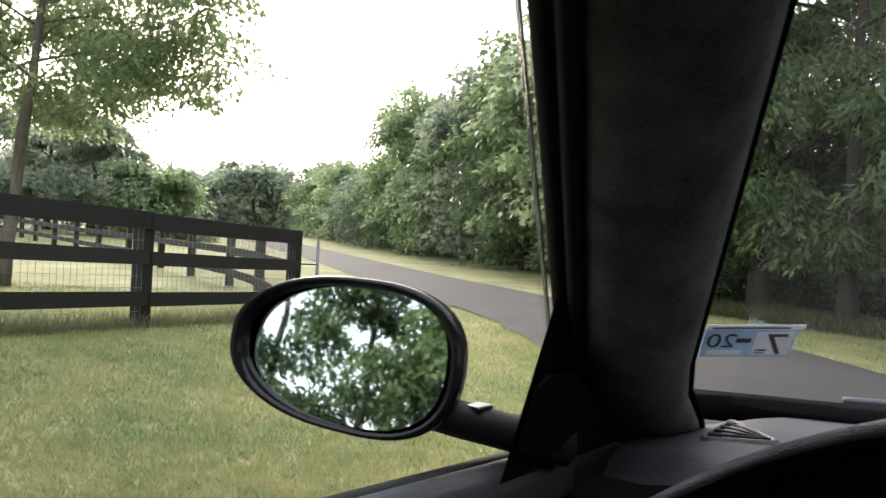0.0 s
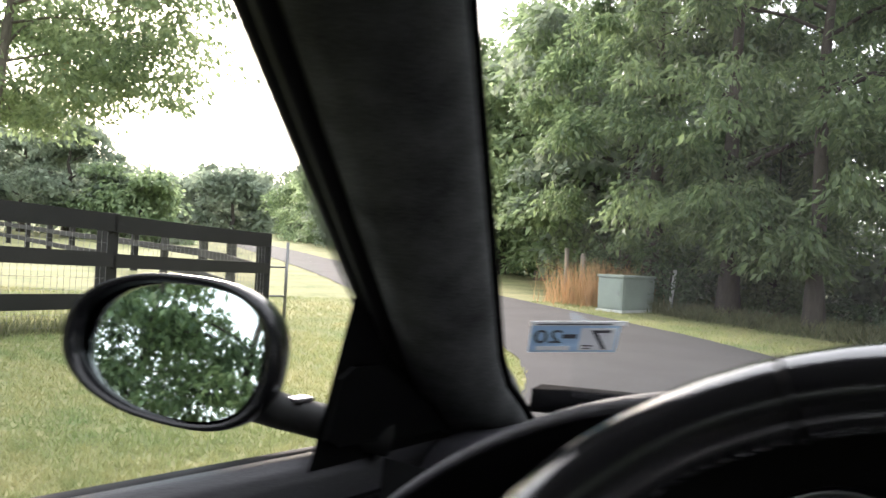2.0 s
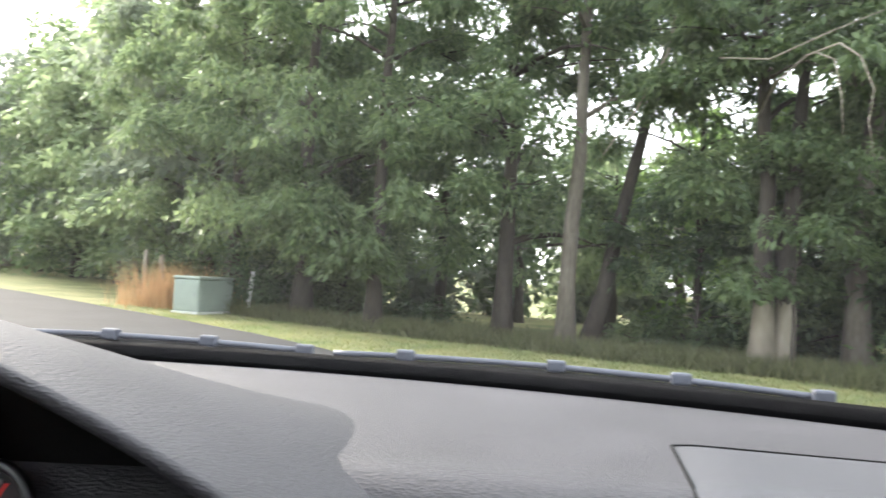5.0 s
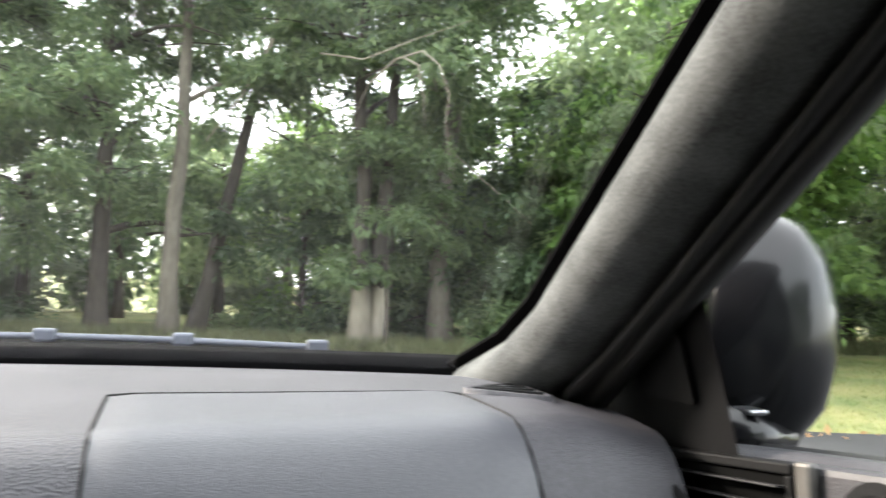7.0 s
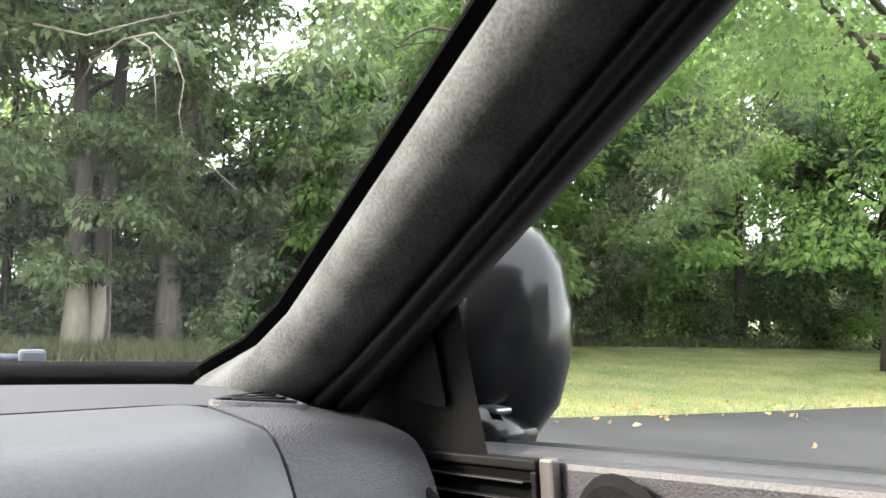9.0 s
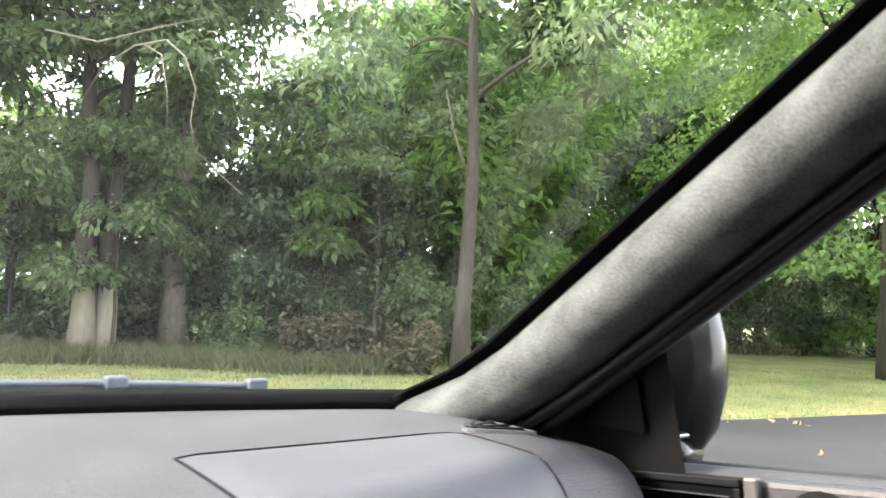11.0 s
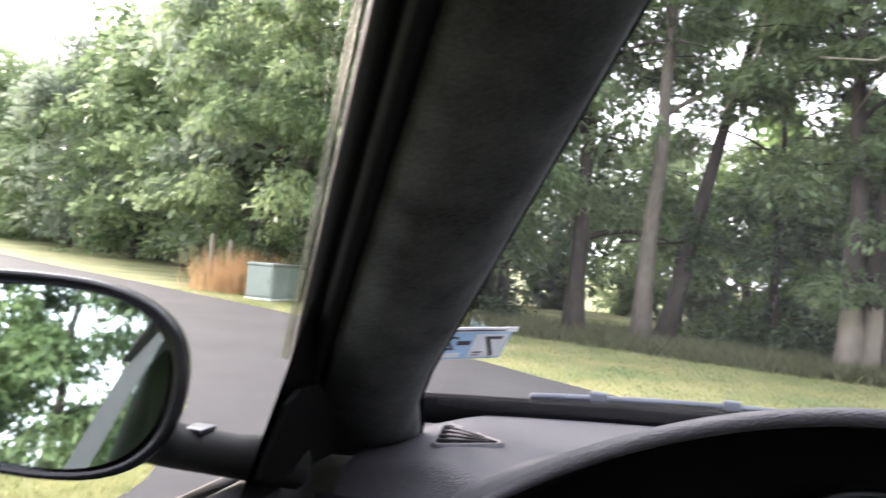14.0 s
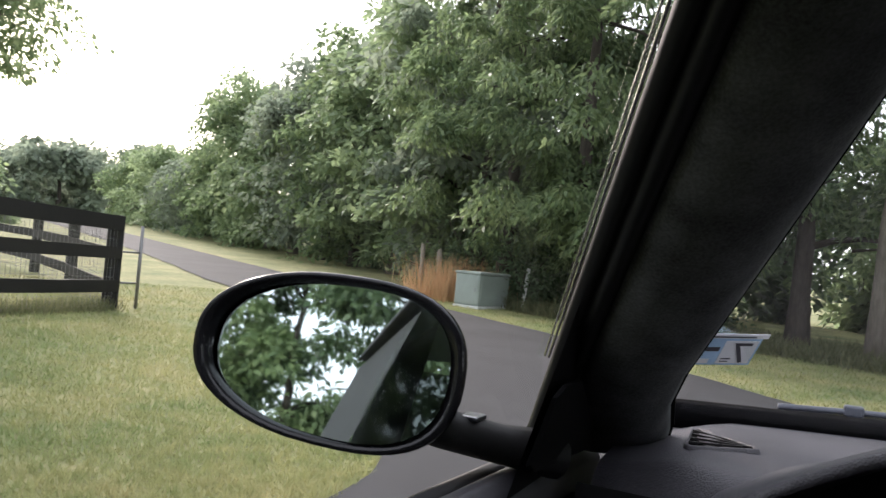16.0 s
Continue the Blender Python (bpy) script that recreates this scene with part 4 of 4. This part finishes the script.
# pillars, seals and glass
def pillar(g0, g1, w0, w1, bulge, back, side):
    """Leaning trim between windshield edge g and door seal w, each given at heights 1.0 and 1.3."""
    def at(p0, p1, z):
        return lerp(p0, p1, (z - 1.0) / 0.3)
    trim, seal, lip = [], [], []
    for i in range(15):
        z = 0.945 + 0.0355 * i
        foot = ease(1.04, 0.945, z)
        g, w = at(g0, g1, z), at(w0, w1, z)
        g = g + (Vector((-0.055 * foot, 0.03 * foot, 0)) if side > 0 else Vector((0.03 * foot, 0.02 * foot, 0)))
        b, k = Vector(bulge), Vector(back)
        sec = [g, lerp(g, w, 0.06) + b * 0.35, lerp(g, w, 0.18) + b * 0.78, lerp(g, w, 0.36) + b, lerp(g, w, 0.55) + b * 0.98, lerp(g, w, 0.70) + b * 0.72, lerp(g, w, 0.76) + b * 0.35, lerp(g, w, 0.6) + k, lerp(g, w, 0.2) + k]
        trim.append(sec)
        seal.append([lerp(g, w, 0.75) + b * 0.35, lerp(g, w, 0.82) + b * 0.62, lerp(g, w, 0.87) + b * 0.5, lerp(g, w, 0.885) + b * 0.22, lerp(g, w, 0.92) + b * 0.42, lerp(g, w, 0.985) + b * 0.25, w, lerp(g, w, 0.9) + k * 0.9, lerp(g, w, 0.7) + k * 0.9])
        e, f, q = (0.009, 0.012, 0.35) if side > 0 else (0.003, 0.004, 0.2)
        lip.append([g + Vector((side * 0.008, 0, 0)), g + Vector((-side * e, f, 0.004)), g + Vector((-side * e, f + 0.003, 0.006)), g + k * q + Vector((side * 0.008, 0, 0))])
    p = part("windshield_pillar", loft(trim), M_PILLAR, car, "pillar trimmed in grey woven cloth", smooth=True)
    part("door_seal", loft(seal), M_RUBBER, p, "black rubber door seal", smooth=True)
    part("glass_edge", loft(lip), M_FRIT, p)
    if side < 0:
        for name, dx, dy, r, mat, note in (("frame_strip", 0.0, -0.008, 0.0014, M_STRIP, "thin bright window strip"), ("frame_strip", -0.006, -0.002, 0.0011, M_STRIP, "thin bright window strip"), ("window_edge", -0.012, 0.004, 0.004, M_SIDE, "edge of the side glass")):
            part(name, tube([at(w0, w1, z) + Vector((dx, dy, 0)) for z in (1.06, 1.12, 1.18, 1.24, 1.30, 1.36, 1.42)], r, 6), mat, p, note, smooth=True)
    return p


LG0, LG1, LW0, LW1 = (-0.721, -0.001, 1.0), (-0.52, -0.364, 1.3), (-0.843, -0.045, 1.0), (-0.647, -0.436, 1.3)
RG0, RG1, RW0, RW1 = (0.714, 0.137, 1.0), (0.686, -0.341, 1.3), (0.77, -0.021, 1.0), (0.755, -0.471, 1.3)
pillar(LG0, LG1, LW0, LW1, (0.02, -0.045, 0), (-0.01, 0.05, 0.03), -1)
pillar(RG0, RG1, RW0, RW1, (-0.045, -0.015, -0.01), (0.03, 0.03, 0.03), 1)


def shield(u, v):
    xb = -0.74 + 1.5 * u
    b = Vector((xb, glass_y(xb) + 0.045, 0.955))
    t = Vector((-0.50 + 1.18 * u, -0.43 + 0.05 * (1 - (2 * u - 1) ** 2), 1.38))
    p = lerp(b, t, v)
    return p + Vector((0, 0.05, 0.035)) * math.sin(math.pi * v)


ws = part("windshield", sheet(shield, 20, 10), M_WINDSHIELD, car, "clear laminated windshield, faintly reflecting the dash", smooth=True)
ws.visible_shadow = False
foot = [[(x, glass_y(x) + dy, z) for dy, z in ((0.020, 0.958), (0.026, 0.987), (0.05, 0.991), (0.05, 0.955))] for x in [-0.78 + 0.04 * i for i in range(41)]]
part("glass_foot_band", loft(foot), M_FRIT, ws, "black band along the foot of the glass", smooth=True)
part("cowl", sheet(lambda u, v: (-0.75 + 1.5 * u, glass_y(-0.75 + 1.5 * u) + 0.05 + 0.2 * v, 0.957 - 0.03 * v), 24, 3), M_BLACK, car, "black plastic cowl", smooth=True)


def wiper(x0, x1, label):
    n = 24
    pts = [(x0 + (x1 - x0) * i / n, glass_y(x0 + (x1 - x0) * i / n) + 0.07, 0.992 + 0.005 * math.sin(math.pi * i / n)) for i in range(n + 1)]
    w = part("wiper", tube(pts, 0.0045, 6), M_WIPER, car, label, smooth=True)
    part("rubber_blade", tube([(x, y, z - 0.008) for x, y, z in pts], 0.004, 5), M_RUBBER, w)
    for t in (0.18, 0.5, 0.78, 1.0):
        x, y, z = pts[int(t * n)]
        part("wiper_clip", block(x - 0.012, x + 0.012, y - 0.008, y + 0.006, z - 0.006, z + 0.009, 0.003), M_WIPER, w)


wiper(-0.05, 0.54, "slim grey wiper resting at the foot of the glass")
wiper(-0.62, -0.09, "slim grey wiper resting at the foot of the glass")

part("bonnet", sheet(lambda u, v: ((-0.78 + 1.56 * u) * (1 - 0.12 * v), 0.46 - 0.25 * (2 * u - 1) ** 2 * (1 - v) + 1.0 * v, 0.905 - 0.10 * v * v - 0.06 * abs(2 * u - 1) ** 3 - 0.04 * v), 24, 14), M_PAINT, car, "black painted bonnet", smooth=True)


# doors
def door(s):
    """Inner door card with belt, vent, trim strip and tweeter grille."""
    rise = 0.12 if s > 0 else 0.0

    def belt(y):
        return 0.937 - 0.11 * y if s > 0 else 0.943 - 0.02 * y

    def card(u, v):
        y = 0.10 - 1.30 * u
        top = belt(y)
        prof = [(0.845, top - 0.012), (0.838, top), (0.825, top), (0.812, top - 0.008), (0.805, top - 0.02), (0.803, top - 0.16), (0.73, top - 0.20), (0.73, top - 0.26), (0.78, top - 0.30), (0.78, 0.35)]
        k = v * (len(prof) - 1)
        i = min(len(prof) - 2, int(k))
        x, z = lerp((*prof[i], 0), (*prof[i + 1], 0), k - i)[:2]
        return s * x, y, z
    d = part("door", sheet(card, 30, 27), M_HOOD, car, "dark grey grained door card", smooth=True)
    part("belt_seal", loft([[(s * x, y, belt(y) + z) for x, z in ((0.842, -0.03), (0.842, -0.004), (0.853, 0.001), (0.868, -0.006), (0.868, -0.03))] for y in [0.06 - 0.05 * i for i in range(25)]]), M_RUBBER, d, "black rubber belt seal", smooth=True)
    part("door_skin", sheet(lambda u, v: (s * (0.868 + 0.05 * math.sin(v * 2.6)), 0.2 - 1.4 * u, belt(0.2 - 1.4 * u) - 0.008 - 0.6 * v), 20, 10), M_PAINT, d, "black painted door", smooth=True)
    # vent, strip and small grille in the card's front end
    tilt = Matrix.Translation((s * 0.035, -0.01, 0.93 if s > 0 else 0.90)) @ Matrix.Rotation(-math.atan(rise), 4, "X") @ Matrix.Diagonal((1, 0.8, 0.9, 1)) @ Matrix.Translation((0, 0.048, -0.941))
    part("vent_panel", moved(block(min(s * 0.768, s * 0.812), max(s * 0.768, s * 0.812), -1.0, -0.04, 0.79, 0.943, 0.006), tilt), M_HOOD, d, "dark panel that carries the door vent")
    part("vent_frame", moved(joined(block(s * 0.764 - 0.006, s * 0.764 + 0.006, -0.252, -0.048, 0.935, 0.944, 0.002), block(s * 0.764 - 0.006, s * 0.764 + 0.006, -0.252, -0.048, 0.852, 0.858, 0.002),
                                    block(s * 0.764 - 0.006, s * 0.764 + 0.006, -0.056, -0.048, 0.858, 0.935, 0.002), block(s * 0.764 - 0.006, s * 0.764 + 0.006, -0.252, -0.244, 0.858, 0.935, 0.002)), tilt), M_BLACK, d, "black vent surround")
    # shallow black slab painted as shade behind the slats
    part("vent_shade", moved(block(s * 0.766 - 0.004, s * 0.766 + 0.002, -0.245, -0.055, 0.857, 0.936), tilt), M_VENT_SHADE, d)
    for k in range(5):
        z = 0.868 + 0.0145 * k
        part("vent_slat", moved(block(-0.008, 0.008, -0.094, 0.094, -0.0008, 0.0008, 0.0003), tilt @ Matrix.Translation((s * 0.759, -0.15, z)) @ Matrix.Rotation(radians(6 * s), 4, "Y")), M_SLAT, d)
    part("vent_tab", moved(block(s * 0.748 - 0.005, s * 0.748 + 0.005, -0.175, -0.135, 0.884, 0.890, 0.0015), tilt), M_CHROME, d, "small bright vent tab")
    part("trim_strip", moved(block(s * 0.763 - 0.005, s * 0.763 + 0.004, -0.274, -0.256, 0.80, 0.946, 0.003), tilt), M_TRIM, d, "satin silver trim strip")
    gl = [(s * 0.757, -0.345 + 0.052 * math.cos(a) * (1.0 if math.cos(a) > 0 else 1.15), 0.882 + 0.058 * math.sin(a)) for a in [2 * math.pi * k / 28 for k in range(28)]]
    part("tweeter_grille", moved(loft([gl, [(x - s * 0.004, -0.345 + (y + 0.345) * 0.86, 0.882 + (z - 0.882) * 0.86) for x, y, z in gl]]), tilt), M_GRILLE, d, "round black speaker grille")
    # triangular cover behind the mirror, with its grille
    def sail(u, v):
        y = (0.15 - 0.262 * u) if s > 0 else (0.09 - 0.30 * u)
        z = (0.925 if s > 0 else 0.938) + (0.04 + 0.17 * u) * v
        return s * (0.815 - 0.06 * v * u - 0.01 * u), y, z
    sp = part("mirror_sail", sheet(sail, 10, 8), M_BLACK, d, "matt black triangular cover", smooth=True)
    g = [(s * (0.795 - 0.05 * v), y, z) for y, z, v in ((-0.005, 0.955, 0.1), (-0.19, 0.962, 0.05), (-0.208, 0.972, 0.1), (-0.212, 1.035, 0.5), (-0.2, 1.046, 0.6), (-0.16, 1.046, 0.6), (-0.07, 1.0, 0.35), (-0.01, 0.972, 0.15))]
    if s > 0:
        g = [(0.792 - 0.3 * (z - 0.97), y, z) for y, z in ((0.016, 0.979), (0.010, 0.974), (-0.070, 0.977), (-0.074, 0.982), (-0.075, 1.028), (-0.071, 1.034), (-0.046, 1.033), (-0.014, 1.016))]
    part("speaker_grille", loft([g, [(x - s * 0.004, y * 0.97 - 0.003, z * 0.995 + 0.005) for x, y, z in g]]), M_GRILLE, d, "black perforated speaker grille")
    # side window with its frame
    w0, w1 = (LW0, LW1) if s < 0 else (RW0, RW1)
    lo, hi = Vector(w0), Vector(w1)
    def side_glass(u, v):
        z = 0.955 + 0.41 * v
        f0 = lo + (hi - lo) * ((z - 1.0) / 0.3)
        y = f0.y + (-1.25 - f0.y) * u
        return s * (0.85 - 0.14 * v), y, z
    wnd = part("side_window", sheet(side_glass, 10, 6), M_SIDE, d, "clear side window", smooth=True)
    wnd.visible_shadow = False
    return d


door(-1)
door(1)


# mirrors
def mirror_shell(m, w, h, depth, taper):
    """Oval housing: a bowl behind a rim; the glass lies in the rim. Local: x across, z up, -y to the glass."""
    def oval(k, y, sx=1.0):
        pts = []
        for j in range(48):
            a = 2 * math.pi * j / 48
            c, q = math.cos(a), math.sin(a)
            e = 0.82
            hh = h * (1 - taper * c)
            pts.append((sx * w * math.copysign(abs(c) ** e, c) * k, y, hh * math.copysign(abs(q) ** e, q) * k))
        return pts
    rings = [oval(0.87, 0.001), oval(0.90, -0.010), oval(0.97, -0.016), oval(1.0, -0.006), oval(1.0, 0.012), oval(0.97, depth * 0.35), oval(0.86, depth * 0.65), oval(0.62, depth * 0.88), oval(0.25, depth)]
    body = loft(rings, caps=False)
    v, f = body
    f = f + [[(len(rings) - 1) * 48 + j for j in range(48)]]
    return moved((v, f), m), moved((oval(0.885, -0.002), [list(range(48))]), m)


# driver's mirror, folded out
lm = Matrix.Translation((-0.968, -0.262, 1.045)) @ Matrix.Rotation(radians(24), 4, "Z") @ Matrix.Rotation(radians(-4), 4, "X") @ Matrix.Rotation(radians(5), 4, "Y")
shell, pane = mirror_shell(lm, 0.126, 0.078, 0.085, -0.14)
pane = moved(pane, lm @ Matrix.Rotation(radians(-5), 4, "Z") @ Matrix.Rotation(radians(-4), 4, "X") @ lm.inverted())
mir = part("door_mirror", shell, M_PAINT, car, "glossy black oval door mirror, folded out", smooth=True)
part("mirror_glass", pane, M_MIRROR, mir, "blue-tinted mirror glass")
part("mirror_arm", tube([(-0.905, -0.215, 1.0), (-0.875, -0.19, 0.985), (-0.84, -0.15, 0.972), (-0.80, -0.10, 0.96)], [0.03, 0.024, 0.024, 0.03], 12, 0.8), M_RUBBER, mir, smooth=True)
# small metal chip added to make the white glint on the dark arm
part("arm_glint", block(-0.868, -0.848, -0.19, -0.165, 0.996, 1.001, 0.002), M_CHROME, mir, "bright metal chip standing in for a glint")
# passenger's mirror, folded against the window with its long side upright
rm = Matrix.Translation((0.887, 0.0, 1.036)) @ Matrix.Rotation(radians(40), 4, "Z") @ Matrix.Rotation(radians(180), 4, "Z") @ Matrix.Rotation(radians(82), 4, "Y")
shell, pane = mirror_shell(rm, 0.110, 0.064, 0.08, 0.13)
mir = part("door_mirror", shell, M_PAINT, car, "glossy black oval door mirror, folded in upright", smooth=True)
part("mirror_glass", pane, M_MIRROR, mir, "blue-tinted mirror glass")
part("mirror_arm", tube([(0.885, -0.03, 0.945), (0.86, -0.04, 0.945), (0.83, -0.05, 0.95)], [0.035, 0.03, 0.03], 12, 0.8), M_PAINT, mir, smooth=True)
# glint on this arm, again an added metal chip
part("arm_glint", block(0.838, 0.856, -0.075, -0.05, 0.968, 0.973, 0.002), M_CHROME, mir, "bright metal chip standing in for a glint")

# inner mirror, roof and the cabin behind; the unseen rear is closed to darken the interior
def rounded_bar(m, w, h, d):
    rings = [[(w * s * math.copysign(abs(math.cos(a)) ** 0.6, math.cos(a)), y, h * s * math.copysign(abs(math.sin(a)) ** 0.8, math.sin(a))) for a in [2 * math.pi * k / 24 for k in range(24)]] for y, s in ((-d, 0.93), (-d * 0.6, 1.0), (0, 0.98), (d, 0.6), (d * 1.3, 0.2))]
    return moved(loft(rings), m)


im = Matrix.Translation((0.205, -0.36, 1.297)) @ Matrix.Rotation(radians(14), 4, "Z")
inner = part("inner_mirror", rounded_bar(im, 0.125, 0.036, 0.022), M_BLACK, car, "black rear-view mirror on the glass", smooth=True)
part("mirror_stalk", tube([(0.18, -0.34, 1.31), (0.15, -0.30, 1.345), (0.12, -0.25, 1.36)], [0.012, 0.012, 0.022], 8), M_BLACK, inner)
part("indicator", block(0.182, 0.206, -0.385, -0.37, 1.259, 1.268, 0.004), M_LENS, inner, "small dark red lens under the mirror")
part("roof", sheet(lambda u, v: (-0.60 + 1.2 * u, -0.44 - 1.6 * v, 1.415 - 0.03 * (2 * u - 1) ** 2 - 0.04 * v * v), 16, 12), M_HEADLINER, car, "grey cloth headliner", smooth=True)
part("roof_skin", sheet(lambda u, v: (-0.62 + 1.24 * u, -0.42 - 1.66 * v, 1.44 - 0.03 * (2 * u - 1) ** 2 - 0.04 * v * v), 16, 12), M_PAINT, car, "black painted roof", smooth=True)
for s in (-1, 1):
    # out of view: rails and rear pillars added to keep sky light out
    part("roof_rail", loft([[(s * x, y, z + 0.05 - 0.02 * ease(-1.2, -2.1, y)) for x, z in ((0.56, 1.352), (0.60, 1.325), (0.70, 1.298), (0.735, 1.296), (0.72, 1.33), (0.60, 1.395))] for y in (-0.44, -0.8, -1.2, -1.6, -2.1)]), M_HEADLINER, car, "unseen roof rail added to stop sky light", smooth=True)
    part("rear_pillar", sheet(lambda u, v: (s * (0.865 - 0.15 * v), -1.2 - 1.0 * u, 0.93 + 0.39 * v), 3, 4), M_HEADLINER, car, "unseen rear pillar added to stop light")
part("windshield_header", loft([[(x, y, z + 0.05) for y, z in ((-0.40, 1.372), (-0.42, 1.335), (-0.50, 1.332), (-0.52, 1.36), (-0.46, 1.395))] for x in [-0.60 + 0.1 * i for i in range(13)]]), M_HEADLINER, car, "dark cloth header over the glass", smooth=True)
part("parcel_shelf", block(-0.72, 0.72, -2.15, -1.7, 0.90, 0.95, 0.01), M_HEADLINER, car)
# out of view: the dark tint is added to dim light from behind
rear = part("rear_window", sheet(lambda u, v: (-0.62 + 1.24 * u, -2.12 + 0.12 * v, 0.95 + 0.36 * v), 6, 4), M_TINT, car, "unseen rear window, tinted to cut light")
part("floor_pan", block(-0.78, 0.78, -2.2, 0.2, 0.22, 0.30, 0.02), M_BLACK, car)
part("rear_bulkhead", block(-0.74, 0.74, -2.2, -2.1, 0.3, 1.0, 0.03), M_DASH, car)
for s in (-1, 1):
    part("rear_quarter", sheet(lambda u, v: (s * (0.86 - 0.2 * v), -1.25 - 0.95 * u, 0.3 + 1.02 * v), 4, 8), M_BLACK, car, smooth=True)
    seat = part("seat", joined(block(s * 0.37 - 0.25, s * 0.37 + 0.25, -1.35, -0.85, 0.32, 0.56, 0.06)), M_RIM, car, "black leather seat", smooth=True)
    part("backrest", moved(block(s * 0.37 - 0.24, s * 0.37 + 0.24, -0.07, 0.07, 0.0, 0.66, 0.06), Matrix.Translation((0, -1.38, 0.5)) @ Matrix.Rotation(radians(16), 4, "X")), M_RIM, seat, smooth=True)

# inspection sticker on the inside of the glass, printed side out
st = new("inspection_sticker", None)
tr_, br_, bl_ = Vector((-0.632, 0.101, 1.09)), Vector((-0.648, 0.125, 1.054)), Vector((-0.726, 0.057, 1.049))
ex = (br_ - bl_).normalized()
ez = ((tr_ - br_) - ex * (tr_ - br_).dot(ex)).normalized()
ey = ez.cross(ex)
st.matrix_world = Matrix(((ex.x, ey.x, ez.x, bl_.x), (ex.y, ey.y, ez.y, bl_.y), (ex.z, ey.z, ez.z, bl_.z), (0, 0, 0, 1)))
tagged(st, "small blue and white inspection sticker on the windshield", "sticker")
SW, SH = (br_ - bl_).length, 0.049
part("paper", block(0, SW, -0.0004, 0.0004, 0, SH), M_PAPER_BLUE, st, "pale blue paper")
part("header_strip", block(-0.001, SW + 0.006, -0.0010, -0.0005, SH - 0.006, SH + 0.001), M_PAPER_WHITE, st, "white top strip")
part("month_panel", block(SW * 0.56, SW * 0.97, -0.0010, -0.0005, 0.003, SH - 0.010), M_PAPER_WHITE, st, "white month panel")
part("lower_panel", block(SW * 0.08, SW * 0.46, -0.0010, -0.0005, 0.003, 0.010), M_PAPER_WHITE, st, "white lower panel")
part("print_bar", joined(block(SW * 0.06, SW * 0.9, -0.0014, -0.0011, SH - 0.0045, SH - 0.0025), block(SW * 0.36, SW * 0.52, -0.0014, -0.0006, 0.023, 0.029), block(SW * 0.60, SW * 0.72, -0.0014, -0.0011, 0.010, 0.012), block(SW * 0.60, SW * 0.70, -0.0014, -0.0011, 0.006, 0.0075)), M_INK, st, "thin dark print bars")


def lettering(text, size, x, z, mirrored=True):
    cu = bpy.data.curves.new("numeral", "FONT")
    cu.body, cu.size, cu.extrude, cu.align_x = text, size, 0.0001, "CENTER"
    tmp = bpy.data.objects.new("numeral_curve", cu)
    me = bpy.data.meshes.new_from_object(tmp)
    bpy.data.objects.remove(tmp)
    for v in me.vertices:
        v.co = Vector(((-1 if mirrored else 1) * v.co.x * 1.15 + x, -0.0016 + v.co.z, v.co.y + z))
    me.materials.clear()
    me.materials.append(M_INK)
    ob = new("numeral", me)
    ob.parent = st
    ob["label"] = "bold dark numeral"


lettering("20", 0.030, SW * 0.20, 0.016)
lettering("7", 0.046, SW * 0.80, 0.005)

# lower body and wheels
part("lower_body", loft([[(-w, y, 0.2), (w, y, 0.2), (w, y, z), (w - 0.04, y, z + 0.03), (0.04 - w, y, z + 0.03), (-w, y, z)] for y, w, z in ((1.46, 0.60, 0.58), (1.36, 0.74, 0.66), (1.0, 0.80, 0.74), (0.4, 0.83, 0.78))]), M_PAINT, car, "black painted front body", smooth=False)
for x in (-0.80, 0.80):
    for y in (0.72, -1.72):
        o = 0.10 if x > 0 else -0.10
        tyre = part("tyre", tube([(x, y, 0.315), (x + o * 0.2, y, 0.315), (x + o * 0.9, y, 0.315), (x + o, y, 0.315)], [0.30, 0.315, 0.315, 0.295], 36), M_RUBBER, car, "black tyre", smooth=False)
        part("rim", tube([(x + o, y, 0.315), (x + o * 1.06, y, 0.315)], [0.21, 0.19], 28), M_CHROME, tyre, "grey alloy rim")
